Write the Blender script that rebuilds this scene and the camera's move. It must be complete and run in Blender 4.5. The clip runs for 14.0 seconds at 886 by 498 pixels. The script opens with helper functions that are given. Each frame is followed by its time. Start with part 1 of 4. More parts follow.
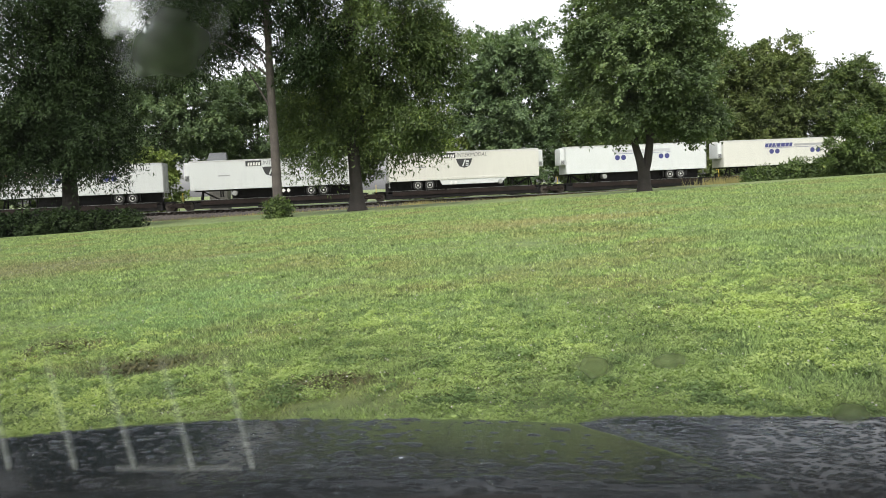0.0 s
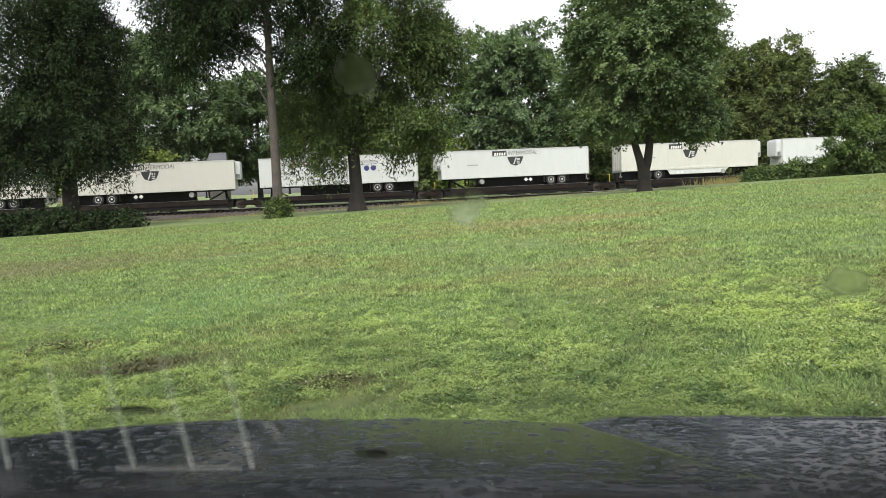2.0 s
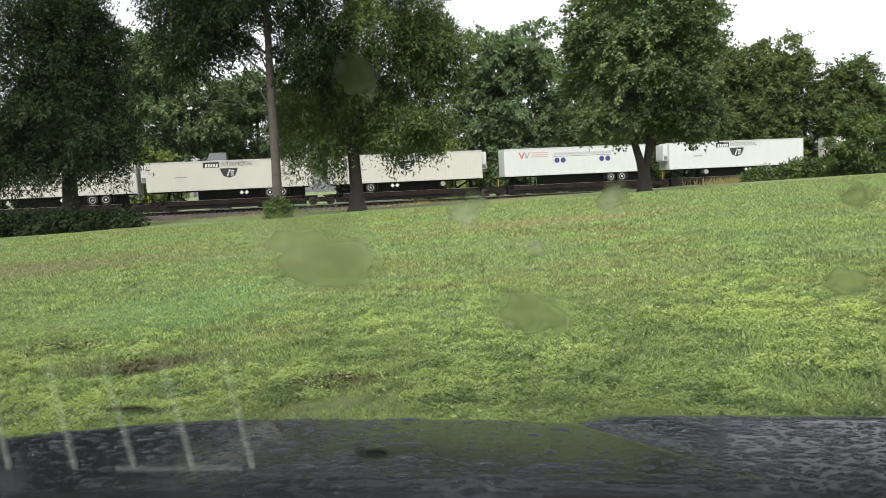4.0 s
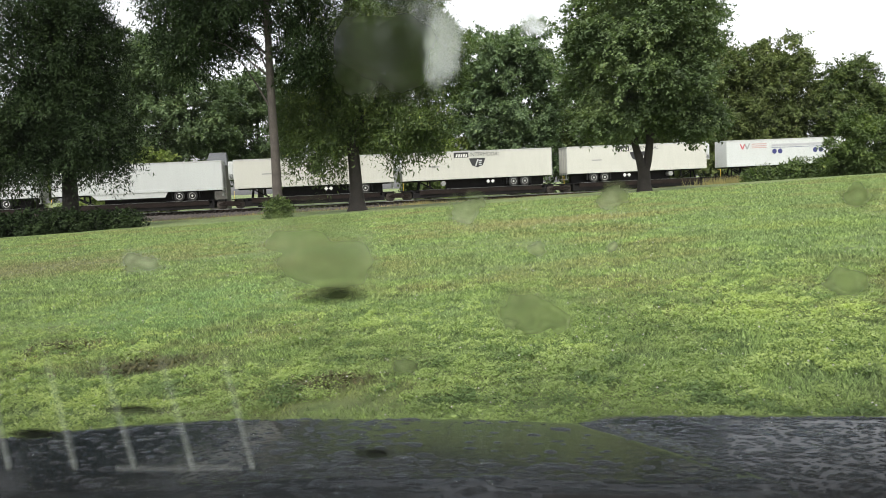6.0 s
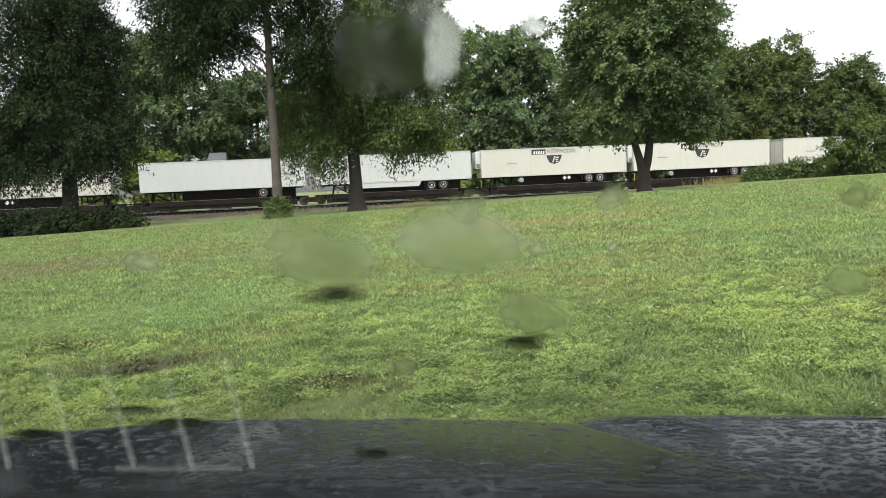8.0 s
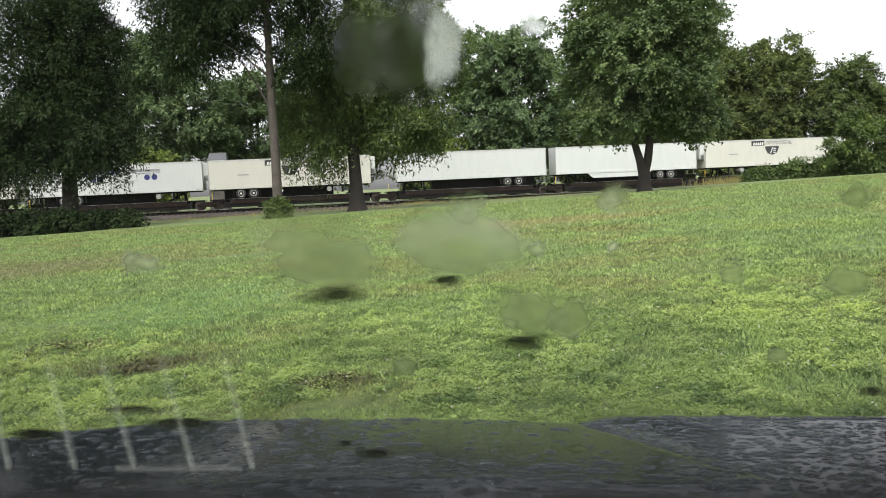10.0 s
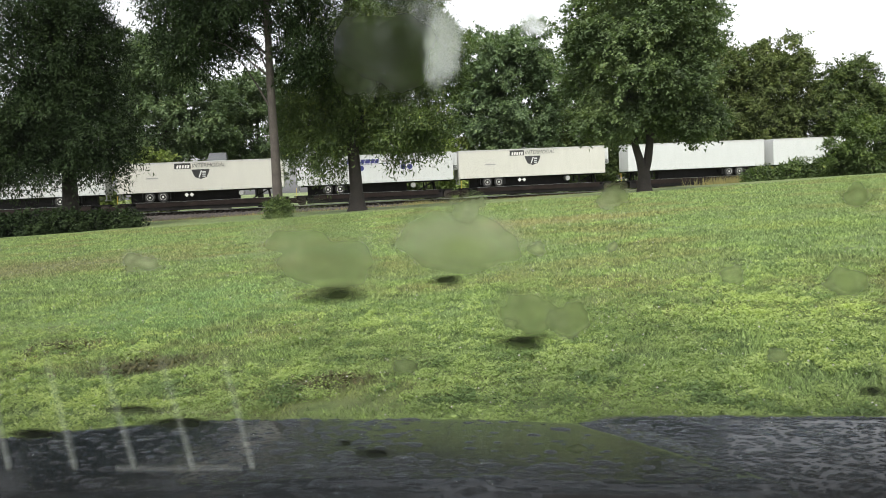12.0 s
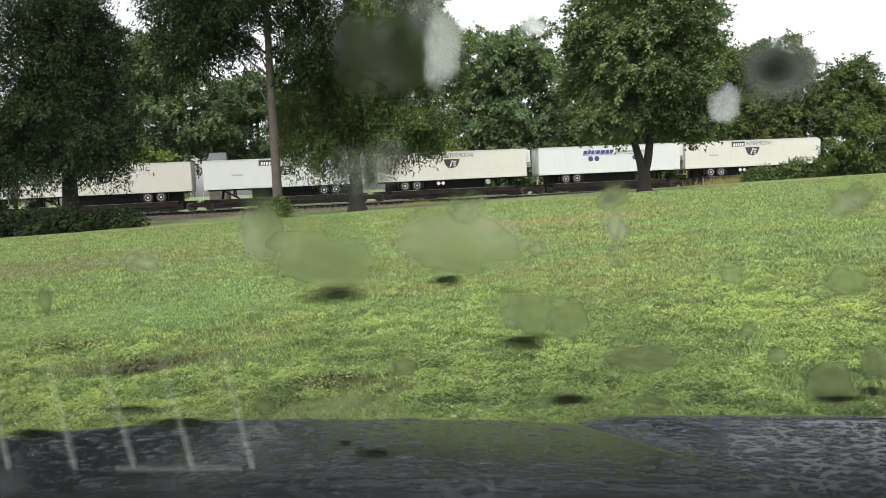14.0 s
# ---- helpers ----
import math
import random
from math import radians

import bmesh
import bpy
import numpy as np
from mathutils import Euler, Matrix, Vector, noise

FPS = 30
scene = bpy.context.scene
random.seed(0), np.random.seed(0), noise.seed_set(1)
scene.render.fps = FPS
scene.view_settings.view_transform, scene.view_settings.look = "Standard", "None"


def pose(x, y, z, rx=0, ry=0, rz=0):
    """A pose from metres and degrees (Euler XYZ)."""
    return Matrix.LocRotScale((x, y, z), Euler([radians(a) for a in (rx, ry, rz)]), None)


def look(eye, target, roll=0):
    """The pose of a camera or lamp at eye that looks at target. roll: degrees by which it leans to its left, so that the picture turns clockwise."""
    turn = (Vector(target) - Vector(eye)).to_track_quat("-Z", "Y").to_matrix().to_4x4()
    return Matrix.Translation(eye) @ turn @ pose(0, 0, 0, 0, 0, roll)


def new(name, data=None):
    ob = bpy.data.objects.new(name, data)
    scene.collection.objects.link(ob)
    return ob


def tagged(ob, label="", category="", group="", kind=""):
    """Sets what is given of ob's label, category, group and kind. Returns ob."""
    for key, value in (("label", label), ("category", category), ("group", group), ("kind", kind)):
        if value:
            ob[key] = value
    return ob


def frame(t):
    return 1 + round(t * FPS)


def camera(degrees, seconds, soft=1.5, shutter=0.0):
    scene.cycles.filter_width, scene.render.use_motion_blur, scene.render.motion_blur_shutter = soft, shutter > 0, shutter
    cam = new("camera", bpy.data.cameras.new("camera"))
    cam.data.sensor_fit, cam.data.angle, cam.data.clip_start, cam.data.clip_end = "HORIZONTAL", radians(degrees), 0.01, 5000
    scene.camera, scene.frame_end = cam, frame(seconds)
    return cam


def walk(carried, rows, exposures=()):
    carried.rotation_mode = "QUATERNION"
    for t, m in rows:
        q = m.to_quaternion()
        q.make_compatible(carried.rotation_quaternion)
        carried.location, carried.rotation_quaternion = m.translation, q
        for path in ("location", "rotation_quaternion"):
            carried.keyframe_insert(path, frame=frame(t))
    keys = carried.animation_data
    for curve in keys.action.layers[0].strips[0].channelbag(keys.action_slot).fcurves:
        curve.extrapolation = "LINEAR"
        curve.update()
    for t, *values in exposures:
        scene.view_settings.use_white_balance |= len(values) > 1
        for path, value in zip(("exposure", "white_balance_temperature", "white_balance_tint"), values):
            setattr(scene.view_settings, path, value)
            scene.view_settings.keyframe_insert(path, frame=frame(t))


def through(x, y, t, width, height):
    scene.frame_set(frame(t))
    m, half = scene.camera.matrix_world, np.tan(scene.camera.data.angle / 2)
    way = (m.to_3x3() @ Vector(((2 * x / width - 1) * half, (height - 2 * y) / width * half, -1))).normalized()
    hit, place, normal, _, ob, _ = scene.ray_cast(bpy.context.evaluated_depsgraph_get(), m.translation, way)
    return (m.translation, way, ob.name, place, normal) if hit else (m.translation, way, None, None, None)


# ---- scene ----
cam = camera(60, 14.0, soft=0.95)
EYE = Vector((0.0, 0.0, 1.3))
VIEW = Matrix.Translation(EYE) @ pose(0, 0, 0, 90 - 4.673, 0, 0) @ pose(0, 0, 0, 0, 0, -2.4)
walk(cam, [(0.0, VIEW), (14.0, VIEW)], exposures=[(0.0, 1.43), (1.2, 1.4), (2.4, 1.36), (14.0, 1.36)])

# ---- light: an overcast day ----
world = bpy.data.worlds.new("overcast_sky")
scene.world = world
world.use_nodes = True
wn, wl = world.node_tree.nodes, world.node_tree.links
sky = wn.new("ShaderNodeTexSky")
sky.sky_type, sky.sun_disc = "NISHITA", False
sky.sun_elevation, sky.sun_rotation = radians(58), radians(200)
sky.dust_density, sky.air_density = 3.0, 1.0
grey = wn.new("ShaderNodeHueSaturation")
grey.inputs["Saturation"].default_value = 0.12
wl.new(sky.outputs["Color"], grey.inputs["Color"])
wl.new(grey.outputs["Color"], wn["Background"].inputs["Color"])
wn["Background"].inputs["Strength"].default_value = 0.15
sun = new("sun", bpy.data.lights.new("sun", "SUN"))
sun.data.energy, sun.data.angle, sun.data.color = 1.5, radians(30), (1.0, 0.97, 0.92)
sun.matrix_world = look((0, 0, 60), (0 + 60 * 0.2, 60 * 0.58, 0))


# ---- materials ----
def mat(name, rough=0.6, metal=0.0):
    m = bpy.data.materials.new(name)
    m.use_nodes = True
    b = m.node_tree.nodes["Principled BSDF"]
    b.inputs["Roughness"].default_value, b.inputs["Metallic"].default_value = rough, metal
    return m, m.node_tree.nodes, m.node_tree.links, b


def noise_ramp(n, l, scale, stops, where="Object", detail=5.0, rough=0.6):
    c = n.new("ShaderNodeTexCoord")
    t = n.new("ShaderNodeTexNoise")
    t.inputs["Scale"].default_value, t.inputs["Detail"].default_value, t.inputs["Roughness"].default_value = scale, detail, rough
    l.new(c.outputs[where], t.inputs["Vector"])
    r = n.new("ShaderNodeValToRGB")
    e = r.color_ramp.elements
    while len(e) < len(stops):
        e.new(0.5)
    for k, (p, col) in zip(e, stops):
        k.position, k.color = p, (*col, 1)
    l.new(t.outputs["Fac"], r.inputs["Fac"])
    return r.outputs["Color"], t.outputs["Fac"]


def blend(n, l, kind, fac, a, b):
    m = n.new("ShaderNodeMix")
    m.data_type, m.blend_type = "RGBA", kind
    if isinstance(fac, float):
        m.inputs[0].default_value = fac
    else:
        l.new(fac, m.inputs[0])
    for s, v in ((6, a), (7, b)):
        if isinstance(v, tuple):
            m.inputs[s].default_value = (*v, 1)
        else:
            l.new(v, m.inputs[s])
    return m.outputs[2]


def bump(n, l, b, height, strength, dist):
    k = n.new("ShaderNodeBump")
    k.inputs["Strength"].default_value, k.inputs["Distance"].default_value = strength, dist
    l.new(height, k.inputs["Height"])
    l.new(k.outputs["Normal"], b.inputs["Normal"])


def worn(name, base, rough=0.6, metal=0.0, scale=3.0, spread=0.25, fine=40.0, relief=0.2, dist=0.01):
    """A plain surface with stains at two scales and fine relief."""
    m, n, l, b = mat(name, rough, metal)
    lo, hi = tuple(c * (1 - spread) for c in base), tuple(min(1, c * (1 + spread * 0.6)) for c in base)
    big, _ = noise_ramp(n, l, scale, [(0.3, lo), (0.7, hi)])
    small, f = noise_ramp(n, l, fine, [(0.3, (0.82, 0.82, 0.82)), (0.7, (1.0, 1.0, 1.0))])
    l.new(blend(n, l, "MULTIPLY", 1.0, big, small), b.inputs["Base Color"])
    bump(n, l, b, f, relief, dist)
    return m


def foliage(name, dark, light, warm, through=0.3, gloss=0.25):
    m, n, l, b = mat(name, 0.55)
    g = n.new("ShaderNodeNewGeometry")
    r = n.new("ShaderNodeValToRGB")
    e = r.color_ramp.elements
    e.new(0.5), e.new(0.9)
    for k, (p, col) in zip(e, ((0.0, tuple(0.5 * p + 0.5 * q for p, q in zip(dark, light))), (0.5, light), (0.93, light), (1.0, warm))):
        k.position, k.color = p, (*col, 1)
    l.new(g.outputs["Random Per Island"], r.inputs["Fac"])
    big, _ = noise_ramp(n, l, 0.5, [(0.33, (0.5, 0.55, 0.52)), (0.5, (0.9, 0.92, 0.9)), (0.68, (1.3, 1.25, 1.1))], detail=3.0)
    col = blend(n, l, "MULTIPLY", 1.0, r.outputs["Color"], big)
    l.new(col, b.inputs["Base Color"])
    b.inputs["Specular IOR Level"].default_value = gloss
    tr = n.new("ShaderNodeBsdfTranslucent")
    l.new(blend(n, l, "MULTIPLY", 1.0, col, (1.0, 1.15, 0.6)), tr.inputs["Color"])
    mx = n.new("ShaderNodeMixShader")
    mx.inputs[0].default_value = through
    l.new(b.outputs[0], mx.inputs[1]), l.new(tr.outputs[0], mx.inputs[2])
    l.new(mx.outputs[0], n["Material Output"].inputs["Surface"])
    return m


WORN_SPOTS = [(-2.5, 6.2, 0.55, 0.4, (0.05, 0.045, 0.024)), (-0.82, 5.15, 0.3, 0.2, (0.07, 0.068, 0.045)), (-3.75, 7.4, 0.4, 0.3, (0.07, 0.062, 0.035)), (-10.5, 19.0, 6.0, 4.0, (0.128, 0.128, 0.06)),
              (-3.2, 9.5, 2.2, 3.0, (0.125, 0.19, 0.07)), (5.0, 5.9, 1.1, 0.7, (0.24, 0.22, 0.12)), (3.0, 22, 5, 3, (0.16, 0.155, 0.065)), (9, 11, 2.5, 1.2, (0.18, 0.21, 0.07))]


def grass_material(name, blades):
    m, n, l, b = mat(name, 0.65)
    patch, _ = noise_ramp(n, l, 0.22, [(0.3, (0.134, 0.13, 0.061)), (0.42, (0.136, 0.154, 0.062)), (0.55, (0.116, 0.16, 0.065)), (0.7, (0.156, 0.186, 0.06))], detail=4.0)
    tuft, f = noise_ramp(n, l, 3.2, [(0.3, (0.36, 0.38, 0.32)), (0.45, (0.92, 0.94, 0.88)), (0.7, (1.34, 1.34, 1.16))], detail=8.0, rough=0.7)
    col = blend(n, l, "MULTIPLY", 1.0, patch, tuft)
    clover, cf = noise_ramp(n, l, 0.9, [(0.52, (0, 0, 0)), (0.62, (1, 1, 1))], detail=6.0)
    col = blend(n, l, "MIX", clover, col, blend(n, l, "MULTIPLY", 1.0, tuft, (0.14, 0.19, 0.066)))
    # bare, brownish spots worn into the turf
    c = n.new("ShaderNodeTexCoord")
    wob = n.new("ShaderNodeTexNoise")
    wob.inputs["Scale"].default_value, wob.inputs["Detail"].default_value = 2.5, 6.0
    l.new(c.outputs["Object"], wob.inputs["Vector"])
    for x, y, rx, ry, tint in WORN_SPOTS:
        mp = n.new("ShaderNodeMapping")
        mp.inputs["Location"].default_value, mp.inputs["Scale"].default_value = (-x / rx, -y / ry, 0), (1 / rx, 1 / ry, 0)
        l.new(c.outputs["Object"], mp.inputs["Vector"])
        ln = n.new("ShaderNodeVectorMath")
        ln.operation = "LENGTH"
        l.new(mp.outputs["Vector"], ln.inputs[0])
        ad = n.new("ShaderNodeMath")
        ad.operation, ad.inputs[1].default_value = "MULTIPLY_ADD", 1.8
        l.new(wob.outputs["Fac"], ad.inputs[0]), l.new(ln.outputs["Value"], ad.inputs[2])
        mr = n.new("ShaderNodeMapRange")
        for k, v in zip(("From Min", "From Max", "To Min", "To Max"), (1.25, 1.8, 0.85, 0.0)):
            mr.inputs[k].default_value = v
        l.new(ad.outputs[0], mr.inputs["Value"])
        col = blend(n, l, "MIX", mr.outputs["Result"], col, tint)
    if blades:
        g = n.new("ShaderNodeNewGeometry")
        r = n.new("ShaderNodeValToRGB")
        e = r.color_ramp.elements
        e.new(0.9)
        for k, (p, c) in zip(e, ((0.0, (0.7, 0.73, 0.76)), (0.8, (2.4, 2.4, 2.45)), (1.0, (3.2, 3.1, 3.2)))):
            k.position, k.color = p, (*c, 1)
        l.new(g.outputs["Random Per Island"], r.inputs["Fac"])
        col = blend(n, l, "MULTIPLY", 1.0, col, r.outputs["Color"])
    else:
        fine, ff = noise_ramp(n, l, 28.0, [(0.3, (0.6, 0.62, 0.55)), (0.7, (1.2, 1.2, 1.1))], detail=6.0, rough=0.75)
        col = blend(n, l, "MULTIPLY", 0.8, col, fine)
        bump(n, l, b, ff, 0.6, 0.04)
    l.new(col, b.inputs["Base Color"])
    b.inputs["Specular IOR Level"].default_value = 0.2
    if blades:
        tr = n.new("ShaderNodeBsdfTranslucent")
        l.new(col, tr.inputs["Color"])
        mx = n.new("ShaderNodeMixShader")
        mx.inputs[0].default_value = 0.4
        l.new(b.outputs[0], mx.inputs[1]), l.new(tr.outputs[0], mx.inputs[2])
        l.new(mx.outputs[0], n["Material Output"].inputs["Surface"])
    return m


def trailer_paint(name, base):
    """White fleet paint with rain streaks, road dirt low down on the panels and faint panel seams."""
    m, n, l, b = mat(name, 0.35)
    c = n.new("ShaderNodeTexCoord")
    mp = n.new("ShaderNodeMapping")
    mp.inputs["Scale"].default_value = (2.2, 2.2, 0.25)
    l.new(c.outputs["Object"], mp.inputs["Vector"])
    t = n.new("ShaderNodeTexNoise")
    t.inputs["Scale"].default_value, t.inputs["Detail"].default_value = 2.0, 6.0
    l.new(mp.outputs["Vector"], t.inputs["Vector"])
    r = n.new("ShaderNodeValToRGB")
    r.color_ramp.elements[0].position, r.color_ramp.elements[0].color = 0.3, (*(x * 0.93 for x in base), 1)
    r.color_ramp.elements[1].position, r.color_ramp.elements[1].color = 0.6, (*base, 1)
    l.new(t.outputs["Fac"], r.inputs["Fac"])
    small, _ = noise_ramp(n, l, 9.0, [(0.25, (0.93, 0.92, 0.9)), (0.6, (1, 1, 1))])
    l.new(blend(n, l, "MULTIPLY", 1.0, r.outputs["Color"], small), b.inputs["Base Color"])
    return m


M_LAWN = grass_material("lawn_turf", False)
M_BLADE = grass_material("grass_blades", True)
M_BALLAST = worn("ballast_stone", (0.052, 0.043, 0.036), 0.9, 0, 1.2, 0.35, 9.0, 1.0, 0.06)
M_TIE = worn("creosoted_timber", (0.028, 0.023, 0.02), 0.85, 0, 2.0, 0.4, 25.0, 0.5)
M_RAIL = worn("rusty_rail_steel", (0.03, 0.02, 0.015), 0.6, 0.2, 1.5, 0.3)
M_RAILTOP = worn("polished_rail_head", (0.5, 0.49, 0.47), 0.45, 0.4, 1.0, 0.15)
M_CAR_BLACK = worn("railcar_black_paint", (0.013, 0.012, 0.012), 0.6, 0, 1.3, 0.4, 12.0, 0.2)
M_CAR_RUST = worn("railcar_oxide_paint", (0.02, 0.014, 0.012), 0.6, 0, 1.3, 0.4, 12.0, 0.2)
for _m in (M_CAR_BLACK, M_CAR_RUST, M_RAIL, M_TIE):
    _m.node_tree.nodes["Principled BSDF"].inputs["Specular IOR Level"].default_value = 0.12
M_GALV = worn("galvanised_steel", (0.42, 0.42, 0.41), 0.45, 0.6, 2.0, 0.25)
M_STEEL = worn("dark_wheel_steel", (0.09, 0.075, 0.065), 0.5, 0.6, 3.0, 0.3)
M_TYRE = worn("tyre_rubber", (0.025, 0.025, 0.025), 0.85, 0, 5.0, 0.3)
M_RIM = worn("white_wheel_rim", (0.72, 0.71, 0.68), 0.4, 0.1, 5.0, 0.15)
M_WHITE = trailer_paint("trailer_white_paint", (0.515, 0.53, 0.525))
M_CREAM = trailer_paint("trailer_cream_paint", (0.505, 0.495, 0.45))
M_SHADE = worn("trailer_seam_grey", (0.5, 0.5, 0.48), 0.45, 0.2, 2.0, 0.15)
M_NAVY = worn("navy_vinyl", (0.035, 0.04, 0.16), 0.4, 0, 4.0, 0.1)
M_BLACKV = worn("black_vinyl", (0.03, 0.03, 0.032), 0.4, 0, 4.0, 0.15)
M_GREYV = worn("grey_vinyl", (0.3, 0.3, 0.3), 0.4, 0, 4.0, 0.1)
M_SLATE = worn("slate_grey_vinyl", (0.13, 0.13, 0.14), 0.4, 0, 4.0, 0.1)
M_PALER = worn("faded_red_vinyl", (0.5, 0.33, 0.31), 0.4, 0, 4.0, 0.1)
M_REDV = worn("red_vinyl", (0.5, 0.12, 0.13), 0.4, 0, 4.0, 0.1)
M_PALEV = worn("faded_grey_vinyl", (0.42, 0.42, 0.43), 0.4, 0, 4.0, 0.1)
M_YEL = worn("yellow_safety_paint", (0.6, 0.42, 0.06), 0.5, 0, 4.0, 0.2)
M_BARK = worn("grey_brown_bark", (0.075, 0.063, 0.054), 0.9, 0, 1.5, 0.35, 14.0, 1.0, 0.03)
M_BARKD = worn("dark_bark", (0.028, 0.023, 0.019), 0.9, 0, 1.5, 0.35, 14.0, 1.0, 0.03)
L_WALNUT = foliage("walnut_leaves", (0.03, 0.05, 0.016), (0.082, 0.118, 0.036), (0.19, 0.22, 0.055), 0.32)
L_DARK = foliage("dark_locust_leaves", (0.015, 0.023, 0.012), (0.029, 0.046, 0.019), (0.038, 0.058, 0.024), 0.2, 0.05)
L_MAPLE = foliage("maple_leaves", (0.042, 0.068, 0.033), (0.112, 0.155, 0.066), (0.2, 0.24, 0.095))
L_FAR = foliage("far_maple_leaves", (0.056, 0.086, 0.048), (0.122, 0.175, 0.084), (0.18, 0.22, 0.1))
L_WOOD = foliage("woodland_leaves", (0.037, 0.062, 0.025), (0.086, 0.118, 0.037), (0.161, 0.173, 0.049))
L_OLIVE = foliage("olive_woodland_leaves", (0.055, 0.076, 0.03), (0.12, 0.15, 0.052), (0.17, 0.17, 0.06))
L_SHRUB = foliage("shrub_leaves", (0.034, 0.059, 0.020), (0.084, 0.123, 0.034), (0.148, 0.177, 0.044))
L_MID = foliage("hedgerow_leaves", (0.05, 0.078, 0.04), (0.105, 0.15, 0.068), (0.16, 0.19, 0.08))
L_LIME = foliage("bright_shrub_leaves", (0.09, 0.12, 0.035), (0.19, 0.24, 0.065), (0.24, 0.27, 0.08))
M_STRAW = foliage("dry_grass_stems", (0.16, 0.14, 0.06), (0.28, 0.24, 0.11), (0.35, 0.3, 0.15))


# ---- mesh helpers ----
def thing(name, at, label, category, group="", kind=""):
    e = new(name)
    e.matrix_world = at if isinstance(at, Matrix) else Matrix.Translation(at)
    return tagged(e, label, category, group, kind)


def part(name, data, material, parent, label="", kind=""):
    """Links a bmesh or a mesh as one object under a thing or a part."""
    if isinstance(data, bmesh.types.BMesh):
        me = bpy.data.meshes.new(name)
        data.to_mesh(me)
        data.free()
        data = me
    if material and not data.materials:
        data.materials.append(material)
    ob = new(name, data)
    ob.parent = parent
    return tagged(ob, label, kind=kind)


def mesh_np(name, verts, faces, material, smooth=False):
    """A mesh from arrays; all faces have the same number of corners."""
    me = bpy.data.meshes.new(name)
    verts, faces = np.asarray(verts, np.float32), np.asarray(faces, np.int32)
    k = faces.shape[1]
    me.vertices.add(len(verts)), me.loops.add(faces.size), me.polygons.add(len(faces))
    me.vertices.foreach_set("co", verts.ravel())
    me.loops.foreach_set("vertex_index", faces.ravel())
    me.polygons.foreach_set("loop_start", np.arange(0, faces.size, k, dtype=np.int32))
    if smooth:
        me.polygons.foreach_set("use_smooth", np.ones(len(faces), bool))
    me.update(calc_edges=True)
    me.materials.append(material)
    return me


def box(bm, x0, x1, y0, y1, z0, z1, bevel=0.0):
    r = bmesh.ops.create_cube(bm, size=1.0)
    for v in r["verts"]:
        v.co = Vector((x0 + (v.co.x + 0.5) * (x1 - x0), y0 + (v.co.y + 0.5) * (y1 - y0), z0 + (v.co.z + 0.5) * (z1 - z0)))
    if bevel:
        es = {e for v in r["verts"] for e in v.link_edges}
        bmesh.ops.bevel(bm, geom=list(es), offset=bevel, segments=2, affect="EDGES", profile=0.7)
    return bm


def bar(bm, a, b, w, h=None):
    """A square bar from a to b."""
    a, b = Vector(a), Vector(b)
    q = (b - a).to_track_quat("Z", "Y").to_matrix().to_4x4()
    m = Matrix.Translation((a + b) / 2) @ q @ Matrix.Diagonal((w, h or w, (b - a).length, 1))
    bmesh.ops.create_cube(bm, size=1.0, matrix=m)
    return bm


def disc(bm, c, r, depth, seg=24, axis="Y", r2=None):
    turn = pose(0, 0, 0, 90, 0, 0) if axis == "Y" else pose(0, 0, 0, 0, 90, 0) if axis == "X" else Matrix()
    bmesh.ops.create_cone(bm, cap_ends=True, segments=seg, radius1=r, radius2=r if r2 is None else r2, depth=depth, matrix=Matrix.Translation(c) @ turn)
    return bm


def tube(points, radii, sides=8):
    """Arrays of a tapered tube along points."""
    pts = [Vector(p) for p in points]
    V, Fq = [], []
    for i, p in enumerate(pts):
        d = (pts[min(i + 1, len(pts) - 1)] - pts[max(i - 1, 0)]).normalized()
        a = d.orthogonal().normalized() if abs(d.z) < 0.95 else Vector((1, 0, 0))
        a = (a - d * a.dot(d)).normalized()
        b = d.cross(a)
        for k in range(sides):
            t = 2 * math.pi * k / sides
            V.append(p + (a * math.cos(t) + b * math.sin(t)) * radii[i])
    for i in range(len(pts) - 1):
        for k in range(sides):
            Fq.append((i * sides + k, i * sides + (k + 1) % sides, (i + 1) * sides + (k + 1) % sides, (i + 1) * sides + k))
    return np.array([tuple(v) for v in V]), np.array(Fq)


def joined(tubes):
    V, Fq, n = [], [], 0
    for v, f in tubes:
        V.append(v), Fq.append(f + n)
        n += len(v)
    return np.concatenate(V), np.concatenate(Fq)


# ---- the ground ----
def ground_z(x, y):
    a = np.interp(y, [-30, 0, 20, 48, 66, 77, 95, 400], [-0.1, 0.0, 0.06, 0.04, -0.12, -0.47, -0.5, -0.5])
    b = np.interp(y, [-30, 0, 48, 66, 77, 110, 200], [0.042, 0.042, 0.031, 0.026, 0.016, 0.006, 0.0])
    return a + b * np.clip(x, -70, 70)


